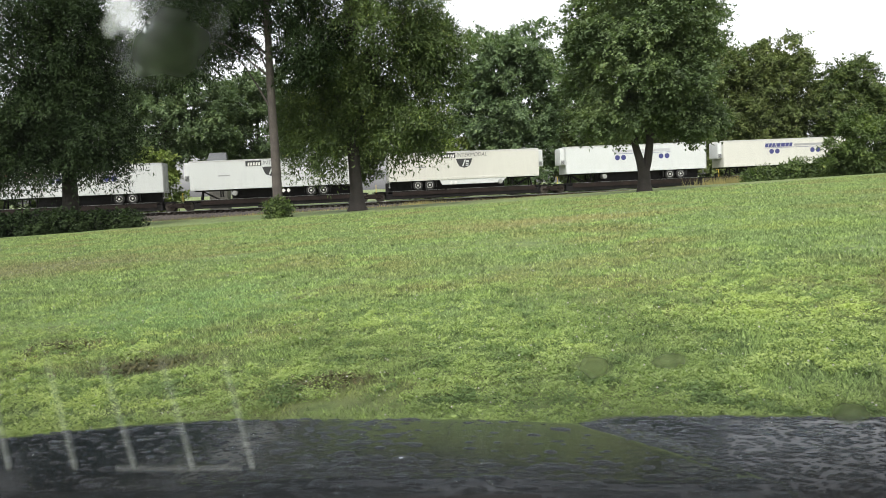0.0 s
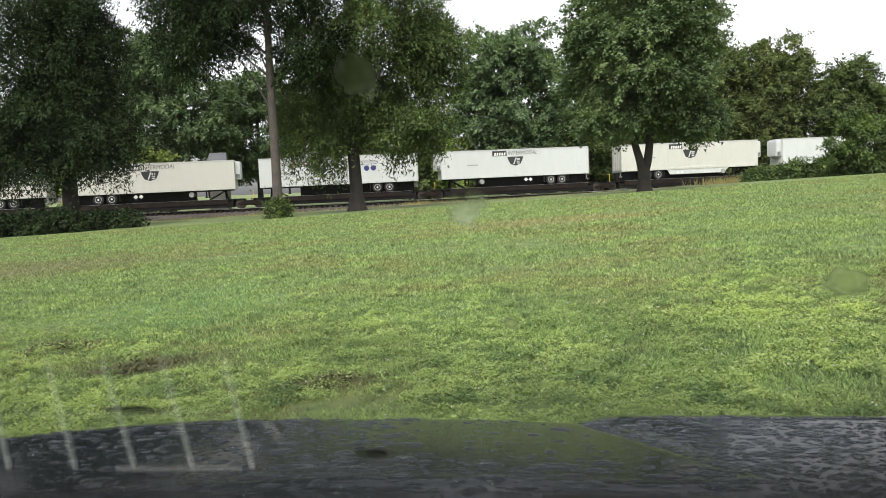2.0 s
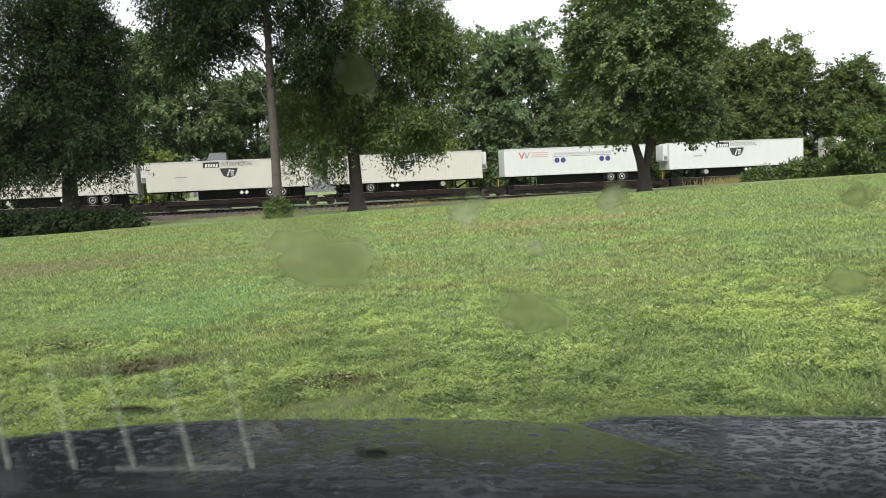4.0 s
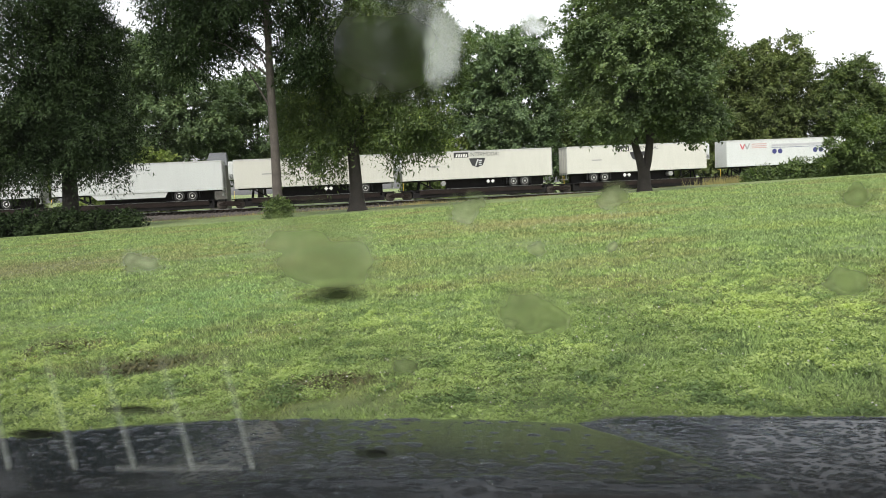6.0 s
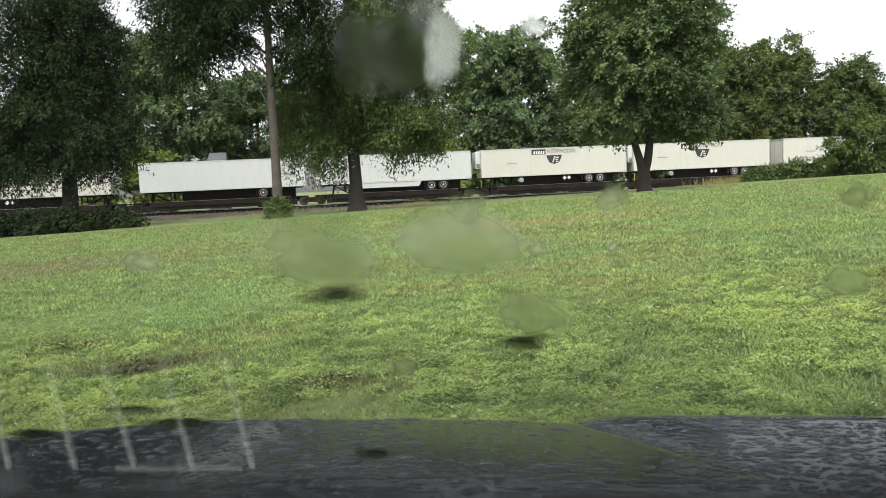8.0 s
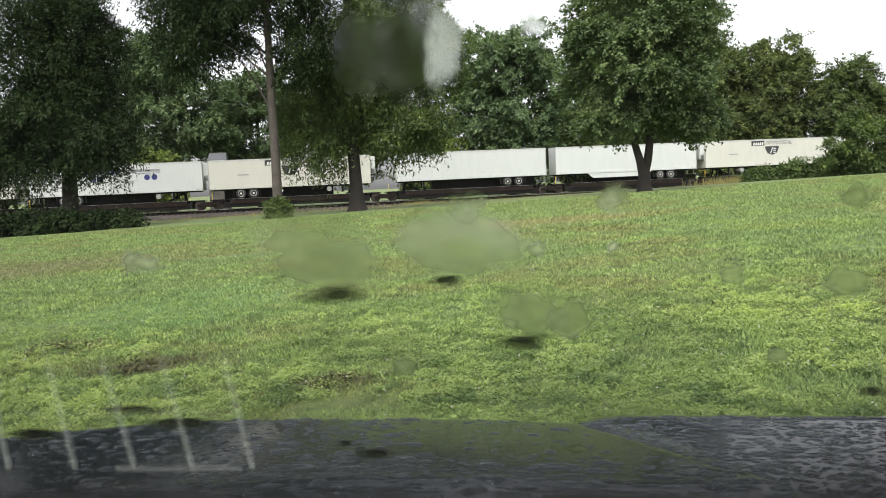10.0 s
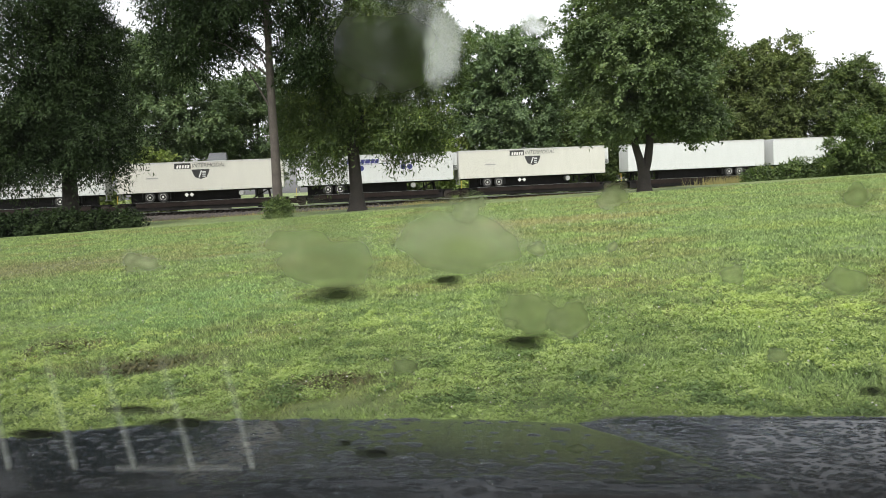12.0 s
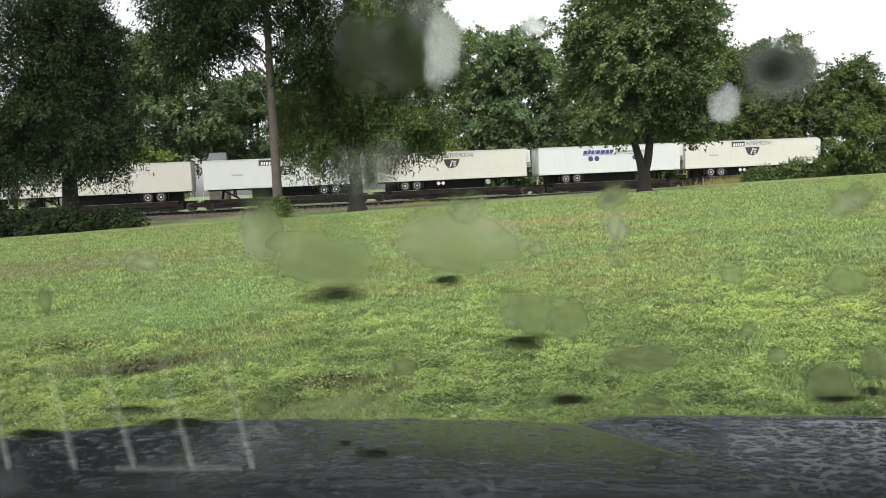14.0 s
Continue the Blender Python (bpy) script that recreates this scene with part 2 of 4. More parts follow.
def lawn():
    xs = np.concatenate([-np.geomspace(1800, 62, 14), np.linspace(-60, 60, 121), np.geomspace(62, 1800, 14)])
    ys = np.concatenate([-np.geomspace(300, 12, 8), np.linspace(-10, 120, 175), np.geomspace(123, 3500, 18)])
    X, Y = np.meshgrid(xs, ys)
    Z = ground_z(X, Y)
    near = (np.abs(X) < 60) & (Y > 2) & (Y < 74)
    bumps = np.array([noise.fractal(Vector((x * 0.35, y * 0.35, 0.0)), 1.0, 2.0, 4) for x, y in zip(X.ravel(), Y.ravel())]).reshape(X.shape)
    Z = Z + np.where(near, bumps * 0.018, 0)
    nx = len(xs)
    i = (np.arange(len(ys) - 1)[:, None] * nx + np.arange(nx - 1)[None, :]).ravel()
    me = mesh_np("ground", np.stack([X, Y, Z], -1).reshape(-1, 3), np.stack([i, i + 1, i + nx + 1, i + nx], -1), M_LAWN, True)
    tagged(new("ground", me), "mown grass lawn with clover and worn brown patches", "lawn", kind="structure")


lawn()

# ---- the railway ----
YAW, GRADE = math.degrees(math.atan(0.16)), 0.004
TRACK = pose(-0.205, 82.28, 0.0, 0, -math.degrees(math.atan(GRADE)), YAW)


def railway():
    track = thing("railway_track", TRACK, "single railway track with rusty rails on dark timber sleepers", "railway track", kind="structure")
    x0, x1 = -260, 260
    for side in (-0.75, 0.75):
        bm = bmesh.new()
        box(bm, x0, x1, side - 0.075, side + 0.075, -0.17, -0.145)
        box(bm, x0, x1, side - 0.012, side + 0.012, -0.145, -0.07)
        box(bm, x0, x1, side - 0.036, side + 0.036, -0.07, -0.056, 0.003)
        rail = part("rail", bm, M_RAIL, track)
        bm = bmesh.new()
        box(bm, x0, x1, side - 0.038, side + 0.038, -0.055, 0.0)
        part("rail_head", bm, M_RAILTOP, rail, "bright worn running surface")
    bm = bmesh.new()
    box(bm, -0.13, 0.13, -1.4, 1.4, -0.42, -0.172, 0.015)
    me = bpy.data.meshes.new("tie")
    bm.to_mesh(me), bm.free()
    me.materials.append(M_TIE)
    for i in range(170):
        t = part("tie", me, None, track)
        t.location, t.rotation_euler[2] = (-46 + i * 0.56 + random.uniform(-0.03, 0.03), random.uniform(-0.05, 0.05), random.uniform(-0.012, 0.004)), random.uniform(-0.02, 0.02)
    # ballast bed: flat crown, sloping shoulders, rough stones
    xs, prof = np.arange(-75, 75.01, 0.22), [(-4.2, -1.1), (-3.3, -0.72), (-2.7, -0.46), (-2.2, -0.42), (-1.7, -0.36), (-1.3, -0.33), (-0.8, -0.3), (0, -0.26), (0.8, -0.25), (1.7, -0.25), (2.4, -0.4), (3.2, -0.75), (4.2, -1.15)]
    py = np.interp(np.linspace(0, 12, 49), range(13), [p[0] for p in prof])
    pz = np.interp(np.linspace(0, 12, 49), range(13), [p[1] for p in prof])
    rng = np.random.default_rng(5)
    X, Yy = np.meshgrid(xs, py)
    Z = np.repeat(pz[:, None], len(xs), 1) + rng.uniform(-0.045, 0.045, X.shape)
    X, Yy = X + rng.uniform(-0.07, 0.07, X.shape), Yy + rng.uniform(-0.05, 0.05, X.shape)
    nx = len(xs)
    i = (np.arange(48)[:, None] * nx + np.arange(nx - 1)[None, :]).ravel()
    me = mesh_np("ballast", np.stack([X, Yy, Z], -1).reshape(-1, 3), np.stack([i, i + 1, i + nx + 1, i + nx], -1), M_BALLAST)
    b = new("ballast", me)
    b.matrix_world = TRACK
    tagged(b, "brown-grey crushed stone ballast under the track", "ballast", kind="stuff")


railway()

# ---- the train ----
SPEED, SHIFT = 12.75, 0.4
LENGTH, FLOOR, ROOF, HALF = 16.15, 2.0, 4.9, 1.29
MOVERS = []          # (object, place along the track at the start)


def rounded_box(x0, x1, y0, y1, z0, z1, bevel):
    return box(bmesh.new(), x0, x1, y0, y1, z0, z1, bevel)


def text_mesh(words, height, material):
    cu = bpy.data.curves.new("lettering", "FONT")
    cu.body, cu.size, cu.shear, cu.extrude = words, height, 0.25, 0.002
    ob = bpy.data.objects.new("lettering", cu)
    me = bpy.data.meshes.new_from_object(ob)
    bpy.data.objects.remove(ob)
    me.materials.append(material)
    return me


WORD = text_mesh("INTERMODAL", 0.58, M_SLATE)
WIDE = max(v.co.x for v in WORD.vertices)
for v in WORD.vertices:
    v.co = Vector((v.co.x / WIDE * 3.3, 0, v.co.y))


def plate(pts, y=-HALF - 0.012, t=0.008):
    """A flat plate on the near side from corner points (x, z)."""
    bm = bmesh.new()
    f = bm.faces.new([bm.verts.new((x, y, z)) for x, z in pts])
    r = bmesh.ops.extrude_face_region(bm, geom=[f])
    bmesh.ops.translate(bm, verts=[v for v in r["geom"] if isinstance(v, bmesh.types.BMVert)], vec=(0, t, 0))
    bmesh.ops.recalc_face_normals(bm, faces=bm.faces)
    return bm


def rect(x0, x1, z0, z1):
    return [(x0, z0), (x1, z0), (x1, z1), (x0, z1)]


def road_wheel(parent, x, y):
    wheel = new("wheel")
    wheel.parent, wheel.location = parent, (x, y, 1.5)
    out = -1 if y < 0 else 1
    bm = bmesh.new()
    disc(bm, (0, 0, 0), 0.5, 0.28, 28)
    bmesh.ops.bevel(bm, geom=[e for e in bm.edges if abs(e.verts[0].co.y - e.verts[1].co.y) < 1e-4], offset=0.04, segments=2, affect="EDGES")
    part("tyre", bm, M_TYRE, wheel)
    bm = bmesh.new()
    rings = ((0.31, 0.15), (0.29, 0.155), (0.25, 0.10), (0.15, 0.07), (0.13, 0.13), (0.06, 0.15))
    loops = []
    for r, d in rings:
        loops.append([bm.verts.new((r * math.cos(2 * math.pi * k / 20), out * d, r * math.sin(2 * math.pi * k / 20))) for k in range(20)])
    for a, b in zip(loops, loops[1:]):
        for k in range(20):
            bm.faces.new((a[k], a[(k + 1) % 20], b[(k + 1) % 20], b[k]))
    bm.faces.new(loops[-1])
    bmesh.ops.recalc_face_normals(bm, faces=bm.faces)
    part("rim", bm, M_RIM, wheel, "white painted steel rim")


def trailer(left, paint, rear, livery, unit, label, skirt=False):
    """left: place of its left end; rear: -1 where the doors and wheels are at the left end, 1 at the right end."""
    t = thing("semi_trailer", Matrix(), label, "trailer", "semi-trailers on the train")
    L, m = LENGTH / 2, rear
    part("body", rounded_box(-L, L, -HALF, HALF, FLOOR + 0.02, ROOF, 0.05), paint, t)
    part("top_rail", rounded_box(-L + 0.01, L - 0.01, -HALF - 0.02, HALF + 0.02, ROOF - 0.13, ROOF - 0.01, 0.02), M_SHADE, t)
    part("bottom_rail", rounded_box(-L + 0.01, L - 0.01, -HALF - 0.025, HALF + 0.025, FLOOR - 0.02, FLOOR + 0.26, 0.02), paint, t)
    for i in range(9):
        x = -L + 0.5 + i * (LENGTH - 1.0) / 8
        part("reflector", box(bmesh.new(), x - 0.07, x + 0.07, -HALF - 0.03, -HALF - 0.02, FLOOR + 0.07, FLOOR + 0.12), M_GREYV, t)
    # rear frame with two doors, bumper guard
    bm = bmesh.new()
    xr = m * L
    for y in (-HALF + 0.01, HALF - 0.13):
        box(bm, *sorted((xr - m * 0.02, xr + m * 0.08)), y, y + 0.12, FLOOR, ROOF)
    box(bm, *sorted((xr - m * 0.02, xr + m * 0.08)), -HALF + 0.01, HALF - 0.01, ROOF - 0.2, ROOF - 0.02)
    box(bm, *sorted((xr - m * 0.02, xr + m * 0.08)), -HALF + 0.01, HALF - 0.01, FLOOR - 0.1, FLOOR + 0.12)
    part("door_frame", bm, M_GALV, t)
    for y in (-1.14, 0.01):
        d = part("rear_door", rounded_box(*sorted((xr, xr + m * 0.05)), y, y + 1.13, FLOOR + 0.13, ROOF - 0.21, 0.015), paint, t)
        bm = bmesh.new()
        for k in (0.3, 0.8):
            disc(bm, (xr + m * 0.075, y + k, (FLOOR + ROOF) / 2), 0.02, ROOF - FLOOR - 0.4, 8, "Z")
        part("lock_rod", bm, M_GALV, d, "galvanised door lock rods")
    bm = bmesh.new()
    box(bm, *sorted((xr - m * 0.1, xr)), -1.1, 1.1, 1.35, 1.47)
    for y in (-0.7, 0.7):
        box(bm, *sorted((xr - m * 0.1, xr)), y - 0.05, y + 0.05, 1.4, FLOOR)
    part("bumper_guard", bm, M_GALV, t)
    # underframe
    bm = bmesh.new()
    for y in (-0.55, 0.55):
        box(bm, -L + 0.3, L - 0.3, y - 0.06, y + 0.06, FLOOR - 0.16, FLOOR - 0.02)
    a, b = sorted((xr - m * 5.2, xr - m * 2.2))
    box(bm, a, b, -0.6, 0.6, 1.5, FLOOR - 0.1)
    part("underframe", bm, M_CAR_BLACK, t)
    for x in (xr - m * 3.0, xr - m * 4.25):
        for y in (-1.12, 1.12):
            road_wheel(t, x, y)
    for x in (xr - m * 2.3, xr - m * 4.95):
        part("mud_flap", box(bmesh.new(), x - 0.01, x + 0.01, -1.25, -0.85, 1.25, FLOOR), M_TYRE, t)
    xl = -m * L + m * 2.9
    for y in (-0.95, 0.95):
        bm = bmesh.new()
        box(bm, xl - 0.07, xl + 0.07, y - 0.07, y + 0.07, 1.3, FLOOR)
        box(bm, xl - 0.13, xl + 0.13, y - 0.12, y + 0.12, 1.22, 1.3)
        part("landing_leg", bm, M_CAR_BLACK, t)
    if unit:
        bm = rounded_box(*sorted((-m * L, -m * (L + 0.55))), -0.95, 0.95, 2.95, 4.75, 0.12)
        u = part("cooling_unit", bm, M_WHITE, t, "white refrigeration unit on the trailer's nose")
        bm = bmesh.new()
        for k in range(5):
            box(bm, *sorted((-m * (L + 0.08), -m * (L + 0.46))), -0.965, -0.94, 3.05 + k * 0.09, 3.1 + k * 0.09)
        part("grille", bm, M_BLACKV, u, "dark louvred grille")
        bm = bmesh.new()
        disc(bm, (-m * (L - 4.3), -0.95, 1.58), 0.25, 0.9, 20)
        part("fuel_tank", bm, M_GALV, t, "round grey fuel tank")
    if skirt:
        bm = plate([(xr - m * 5.3, FLOOR - 0.02), (xr - m * 12.6, FLOOR - 0.02), (xr - m * 12.0, 1.45), (xr - m * 5.6, 1.45)], -HALF + 0.02, 0.03)
        part("side_skirt", bm, M_WHITE, t, "white aerodynamic side skirt")
    # livery
    if livery == "shield":
        sh = plate([(-0.05 - 0.88, 4.1), (-0.05 + 0.88, 4.1), (0.72, 3.75), (0.5, 3.32), (-0.05, 3.13), (-0.6, 3.32), (-0.82, 3.75)])
        s = part("emblem", sh, M_BLACKV, t, "black shield emblem")
        bm = plate([(-0.3, 3.3), (-0.17, 3.3), (0.1, 3.98), (-0.03, 3.98)], -HALF - 0.018)
        part("emblem_stroke", bm, M_WHITE, s)
        bm = plate(rect(0.1, 0.45, 3.75, 3.9), -HALF - 0.018)
        for z in (3.55, 3.35):
            b2 = plate(rect(0.1, 0.4, z, z + 0.1), -HALF - 0.018)
            me = bpy.data.meshes.new("tmp")
            b2.to_mesh(me), b2.free()
            bm.from_mesh(me)
        part("emblem_stroke", bm, M_WHITE, s)
        w = part("lettering", WORD, None, t, "grey slanted word")
        w.location = (-0.9, -HALF - 0.016, 4.3)
        block = part("name_block", plate(rect(-2.55, -0.98, 4.2, 4.74)), M_BLACKV, t, "black block behind white lettering")
        for k in range(5):
            x = -2.36 + k * 0.26
            part("name_bar", plate([(x, 4.26), (x + 0.17, 4.26), (x + 0.23, 4.56), (x + 0.06, 4.56)], -HALF - 0.018), M_RIM, block)
        bm = plate(rect(-5.3, -4.15, 3.3, 3.42))
        part("small_writing_bar", bm, M_GREYV, t)
        if unit:
            bm = bmesh.new()
            for x in (-0.25, 0.25):
                bmesh.ops.create_cube(bm, size=1, matrix=Matrix.Translation((x - m * 0.9 + m * 2.2, -HALF, 1.62)) @ pose(0, 0, 0, 0, 45, 0) @ Matrix.Diagonal((0.3, 0.02, 0.3, 1)))
            part("diamond_placards", bm, M_RIM, t, "pair of white diamond placards")
    if livery in ("dots", "wdots", "faded"):
        for c in (-2.25, -1.55, 2.8, 3.5):
            bm = bmesh.new()
            disc(bm, (c, -HALF - 0.01, 3.52), 0.28, 0.012, 24)
            part("round_mark", bm, M_NAVY, t, "round navy blue mark")
        if livery == "dots":
            x = -3.1
            for k in range(8):
                w = (0.42, 0.34, 0.34, 0.12, 0.42, 0.5, 0.42, 0.36)[k]
                bm = plate([(x, 4.0), (x + w, 4.0), (x + w + 0.1, 4.42), (x + 0.1, 4.42)])
                part("name_bar", bm, M_NAVY, t)
                x += w + 0.06
            bm = plate(rect(0.55, 4.1, 4.05, 4.3))
            part("name_bar", bm, M_GREYV, t)
            bm = plate(rect(-3.2, 4.1, 3.9, 3.94))
            part("underline", bm, M_NAVY, t)
        else:
            if livery == "wdots":
                for dx in (0.0, 0.56):
                    bm = plate([(-6.5 + dx, 4.5), (-6.36 + dx, 4.5), (-6.14 + dx, 4.05), (-5.92 + dx, 4.5), (-5.78 + dx, 4.5), (-6.06 + dx, 3.85), (-6.22 + dx, 3.85)])
                    part("emblem", bm, M_GREYV if dx else M_REDV, t, "grey angular emblem" if dx else "red angular emblem")
                for z in (4.36, 4.14, 3.94):
                    part("name_bar", plate(rect(-5.05, -3.2, z, z + 0.1)), M_PALER, t)
            bm = plate(rect(-2.6, 3.9, 4.06, 4.34))
            part("name_bar", bm, M_PALEV, t)
            part("underline", plate(rect(-2.6, 3.9, 3.92, 3.96)), M_NAVY, t)
    MOVERS.append((t, left + LENGTH / 2 + SHIFT))
    return t


def wheelset_mesh():
    if "wheelset" in bpy.data.meshes:
        return bpy.data.meshes["wheelset"]
    bm = bmesh.new()
    for y in (-0.75, 0.75):
        disc(bm, (0, y, 0), 0.457, 0.13, 28)
        disc(bm, (0, y + (0.05 if y < 0 else -0.05), 0), 0.485, 0.03, 28)
    disc(bm, (0, 0, 0), 0.09, 2.0, 12)
    for y in (-0.83, 0.83):
        for k in range(3):
            box(bm, 0.1, 0.34, y - 0.015, y + 0.015, -0.03, 0.03)
            bmesh.ops.rotate(bm, verts=bm.verts, cent=(0, 0, 0), matrix=Matrix.Rotation(2 * math.pi / 3, 3, "Y"))
    me = bpy.data.meshes.new("wheelset")
    bm.to_mesh(me), bm.free()
    me.materials.append(M_STEEL)
    return me


def railcar(left, right, rear):
    """A skeletal intermodal platform: spine, side decks, hitch and a four-wheel bogie at its left end."""
    c = thing("railcar", Matrix(), "low black skeletal railcar carrying a road trailer", "railcar", "railcars of the train")
    a, b = -(right - left) / 2, (right - left) / 2
    bm = bmesh.new()
    box(bm, a + 0.4, b - 0.4, -0.28, 0.28, 0.45, 1.0, 0.03)
    for k in range(7):
        x = a + 1.6 + k * (b - a - 3.2) / 6
        box(bm, x - 0.09, x + 0.09, -1.2, 1.2, 0.72, 0.92)
    part("spine", bm, M_CAR_BLACK, c)
    # Dark box added to close the gap between deck and trailer floor.
    h0, h1 = sorted((-rear * ((b - a) / 2 - 5.2), rear * ((b - a) / 2 - 1.6)))
    part("centre_sill", box(bmesh.new(), h0, h1, -0.4, 0.4, 0.9, 1.86, 0.04), M_CAR_BLACK, c)
    # Black box added low down in place of the shadow under the car.
    part("belly_sill", box(bmesh.new(), a + 1.5, b - 1.5, -1.2, 1.2, 0.14, 0.7, 0.04), M_CAR_BLACK, c)
    for y in (-1.28, 1.2):
        bm = box(bmesh.new(), a + 2.2, b - 2.0, y, y + 0.1, 0.5, 0.98, 0.015)
        part("side_sill", bm, M_CAR_RUST, c)
        bm = box(bmesh.new(), a + 2.2, b - 2.0, y - 0.03, y + 0.13, 0.985, 1.0)
        part("deck_edge", bm, M_GALV, c, "worn bright deck edge")
    x = rear * ((b - a) / 2 - 4.4)
    bm = box(bmesh.new(), x - 2.6, x + 2.6, -1.3, 1.3, 0.93, 0.998, 0.01)
    part("wheel_deck", bm, M_CAR_BLACK, c)
    hx = -rear * ((b - a) / 2 - 2.2)
    bm = bmesh.new()
    for y in (-0.55, 0.55):
        bar(bm, (hx, y, 1.0), (hx - rear * -0.15, y * 0.5, 1.98), 0.12)
        bar(bm, (hx + rear * 1.7, y, 1.0), (hx + rear * 0.15, y * 0.5, 1.85), 0.1)
    box(bm, hx - 0.35, hx + 0.35, -0.45, 0.45, 1.88, 1.98)
    part("hitch", bm, M_CAR_BLACK, c)
    part("end_platform", box(bmesh.new(), a + 0.2, a + 2.3, -1.15, 1.15, 0.86, 0.96), M_CAR_BLACK, c)
    part("end_platform", box(bmesh.new(), b - 2.0, b - 0.3, -0.9, 0.9, 0.86, 0.96), M_CAR_BLACK, c)
    bm = bmesh.new()
    bar(bm, (a + 0.5, -1.2, 0.95), (a + 0.5, -1.2, 1.75), 0.04)
    bar(bm, (a + 0.5, -1.2, 1.75), (a + 0.5, -0.6, 1.75), 0.04)
    part("handrail", bm, M_YEL, c, "yellow handrail")
    # bogie
    bogie = new("bogie")
    bogie.parent, bogie.location = c, (a + 0.05, 0, 0)
    for y in (-1.0, 1.0):
        bm = bmesh.new()
        bar(bm, (-1.1, y, 0.46), (-0.3, y, 0.72), 0.2)
        bar(bm, (1.1, y, 0.46), (0.3, y, 0.72), 0.2)
        bar(bm, (-0.9, y, 0.42), (0.9, y, 0.3), 0.13)
        box(bm, -0.4, 0.4, y - 0.11, y + 0.11, 0.3, 0.78, 0.03)
        part("bogie_frame", bm, M_CAR_RUST, bogie)
    part("bolster", box(bmesh.new(), -0.25, 0.25, -0.95, 0.95, 0.5, 0.8, 0.03), M_CAR_BLACK, bogie)
    for dx in (-0.9, 0.9):
        w = part("wheelset", wheelset_mesh(), None, bogie)
        w.location = (dx, 0, 0.457)
        WHEELS.append(w)
    MOVERS.append((c, (left + right) / 2 + SHIFT))


WHEELS = []
FLEET = [  # left end, paint, rear end, livery, nose unit, skirt
    (50.3, M_WHITE, 1, "plain", False, False), (31.75, M_CREAM, 1, "dots", True, False), (13.45, M_WHITE, 1, "faded", True, False),
    (-5.75, M_CREAM, -1, "shield", True, True), (-25.7, M_WHITE, 1, "shield", True, False), (-44.4, M_WHITE, 1, "wdots", False, False),
    (-62.95, M_CREAM, -1, "shield", True, False), (-80.85, M_CREAM, 1, "shield", True, False), (-97.9, M_CREAM, 1, "shield", True, False),
    (-115.2, M_WHITE, 1, "plain", False, True), (-132.5, M_WHITE, 1, "plain", False, False), (-151.3, M_CREAM, -1, "shield", True, False),
    (-168.1, M_WHITE, -1, "dots", True, False), (-185.6, M_CREAM, -1, "shield", True, False), (-202.9, M_WHITE, 1, "shield", False, False),
    (-220.2, M_CREAM, 1, "shield", False, False), (-237.4, M_WHITE, 1, "plain", False, False)]
WORDS = {"plain": "with plain unmarked sides", "dots": "with navy round marks", "wdots": "with red emblem and navy dots", "faded": "with faded lettering and navy dots", "shield": "with a black shield emblem"}


def train():
    for i, (left, paint, rear, livery, unit, skirt) in enumerate(FLEET):
        lab = ("white" if paint is M_WHITE else "cream-white") + " semi-trailer " + WORDS[livery] + (", cooled" if unit else "") + ", on a railcar"
        trailer(left, paint, rear, livery, unit, lab, skirt)
        nxt = FLEET[i - 1][0] if i else left + 18.0
        prv = FLEET[i + 1][0] + LENGTH if i + 1 < len(FLEET) else left - 1.2
        railcar((left + prv) / 2, (left + LENGTH + nxt) / 2, rear)


train()


# ---- trees ----
def leaves(rng, centres, dirs, per, size, spray, droop, aspect=0.42):
    """Leaf blades set along short drooping sprays that start at the centres."""
    n = len(centres)
    k = n * per
    c, d = np.repeat(centres, per, 0), np.repeat(dirs, per, 0)
    t = rng.uniform(0, 1, (k, 1))
    p = c + d * t * spray + rng.normal(0, spray * 0.16, (k, 3))
    p[:, 2] -= (t[:, 0] ** 2) * droop * spray
    a = rng.normal(0, 0.8, (k, 3)) + d * 0.8
    a[:, 2] -= 0.4
    a /= np.linalg.norm(a, axis=1, keepdims=True)
    nrm = d * 0.6 + rng.normal(0, 0.4, (k, 3))
    nrm[:, 2] += 1.0
    b = np.cross(nrm, a)
    b /= np.linalg.norm(b, axis=1, keepdims=True) + 1e-6
    s = size * rng.uniform(0.6, 1.4, (k, 1))
    h = aspect * s
    V = np.stack([p, p + a * s * 0.5 + b * h * 1.2, p + a * s - b * h * 0.4], 1).reshape(-1, 3)
    return V, np.arange(3 * k).reshape(-1, 3)


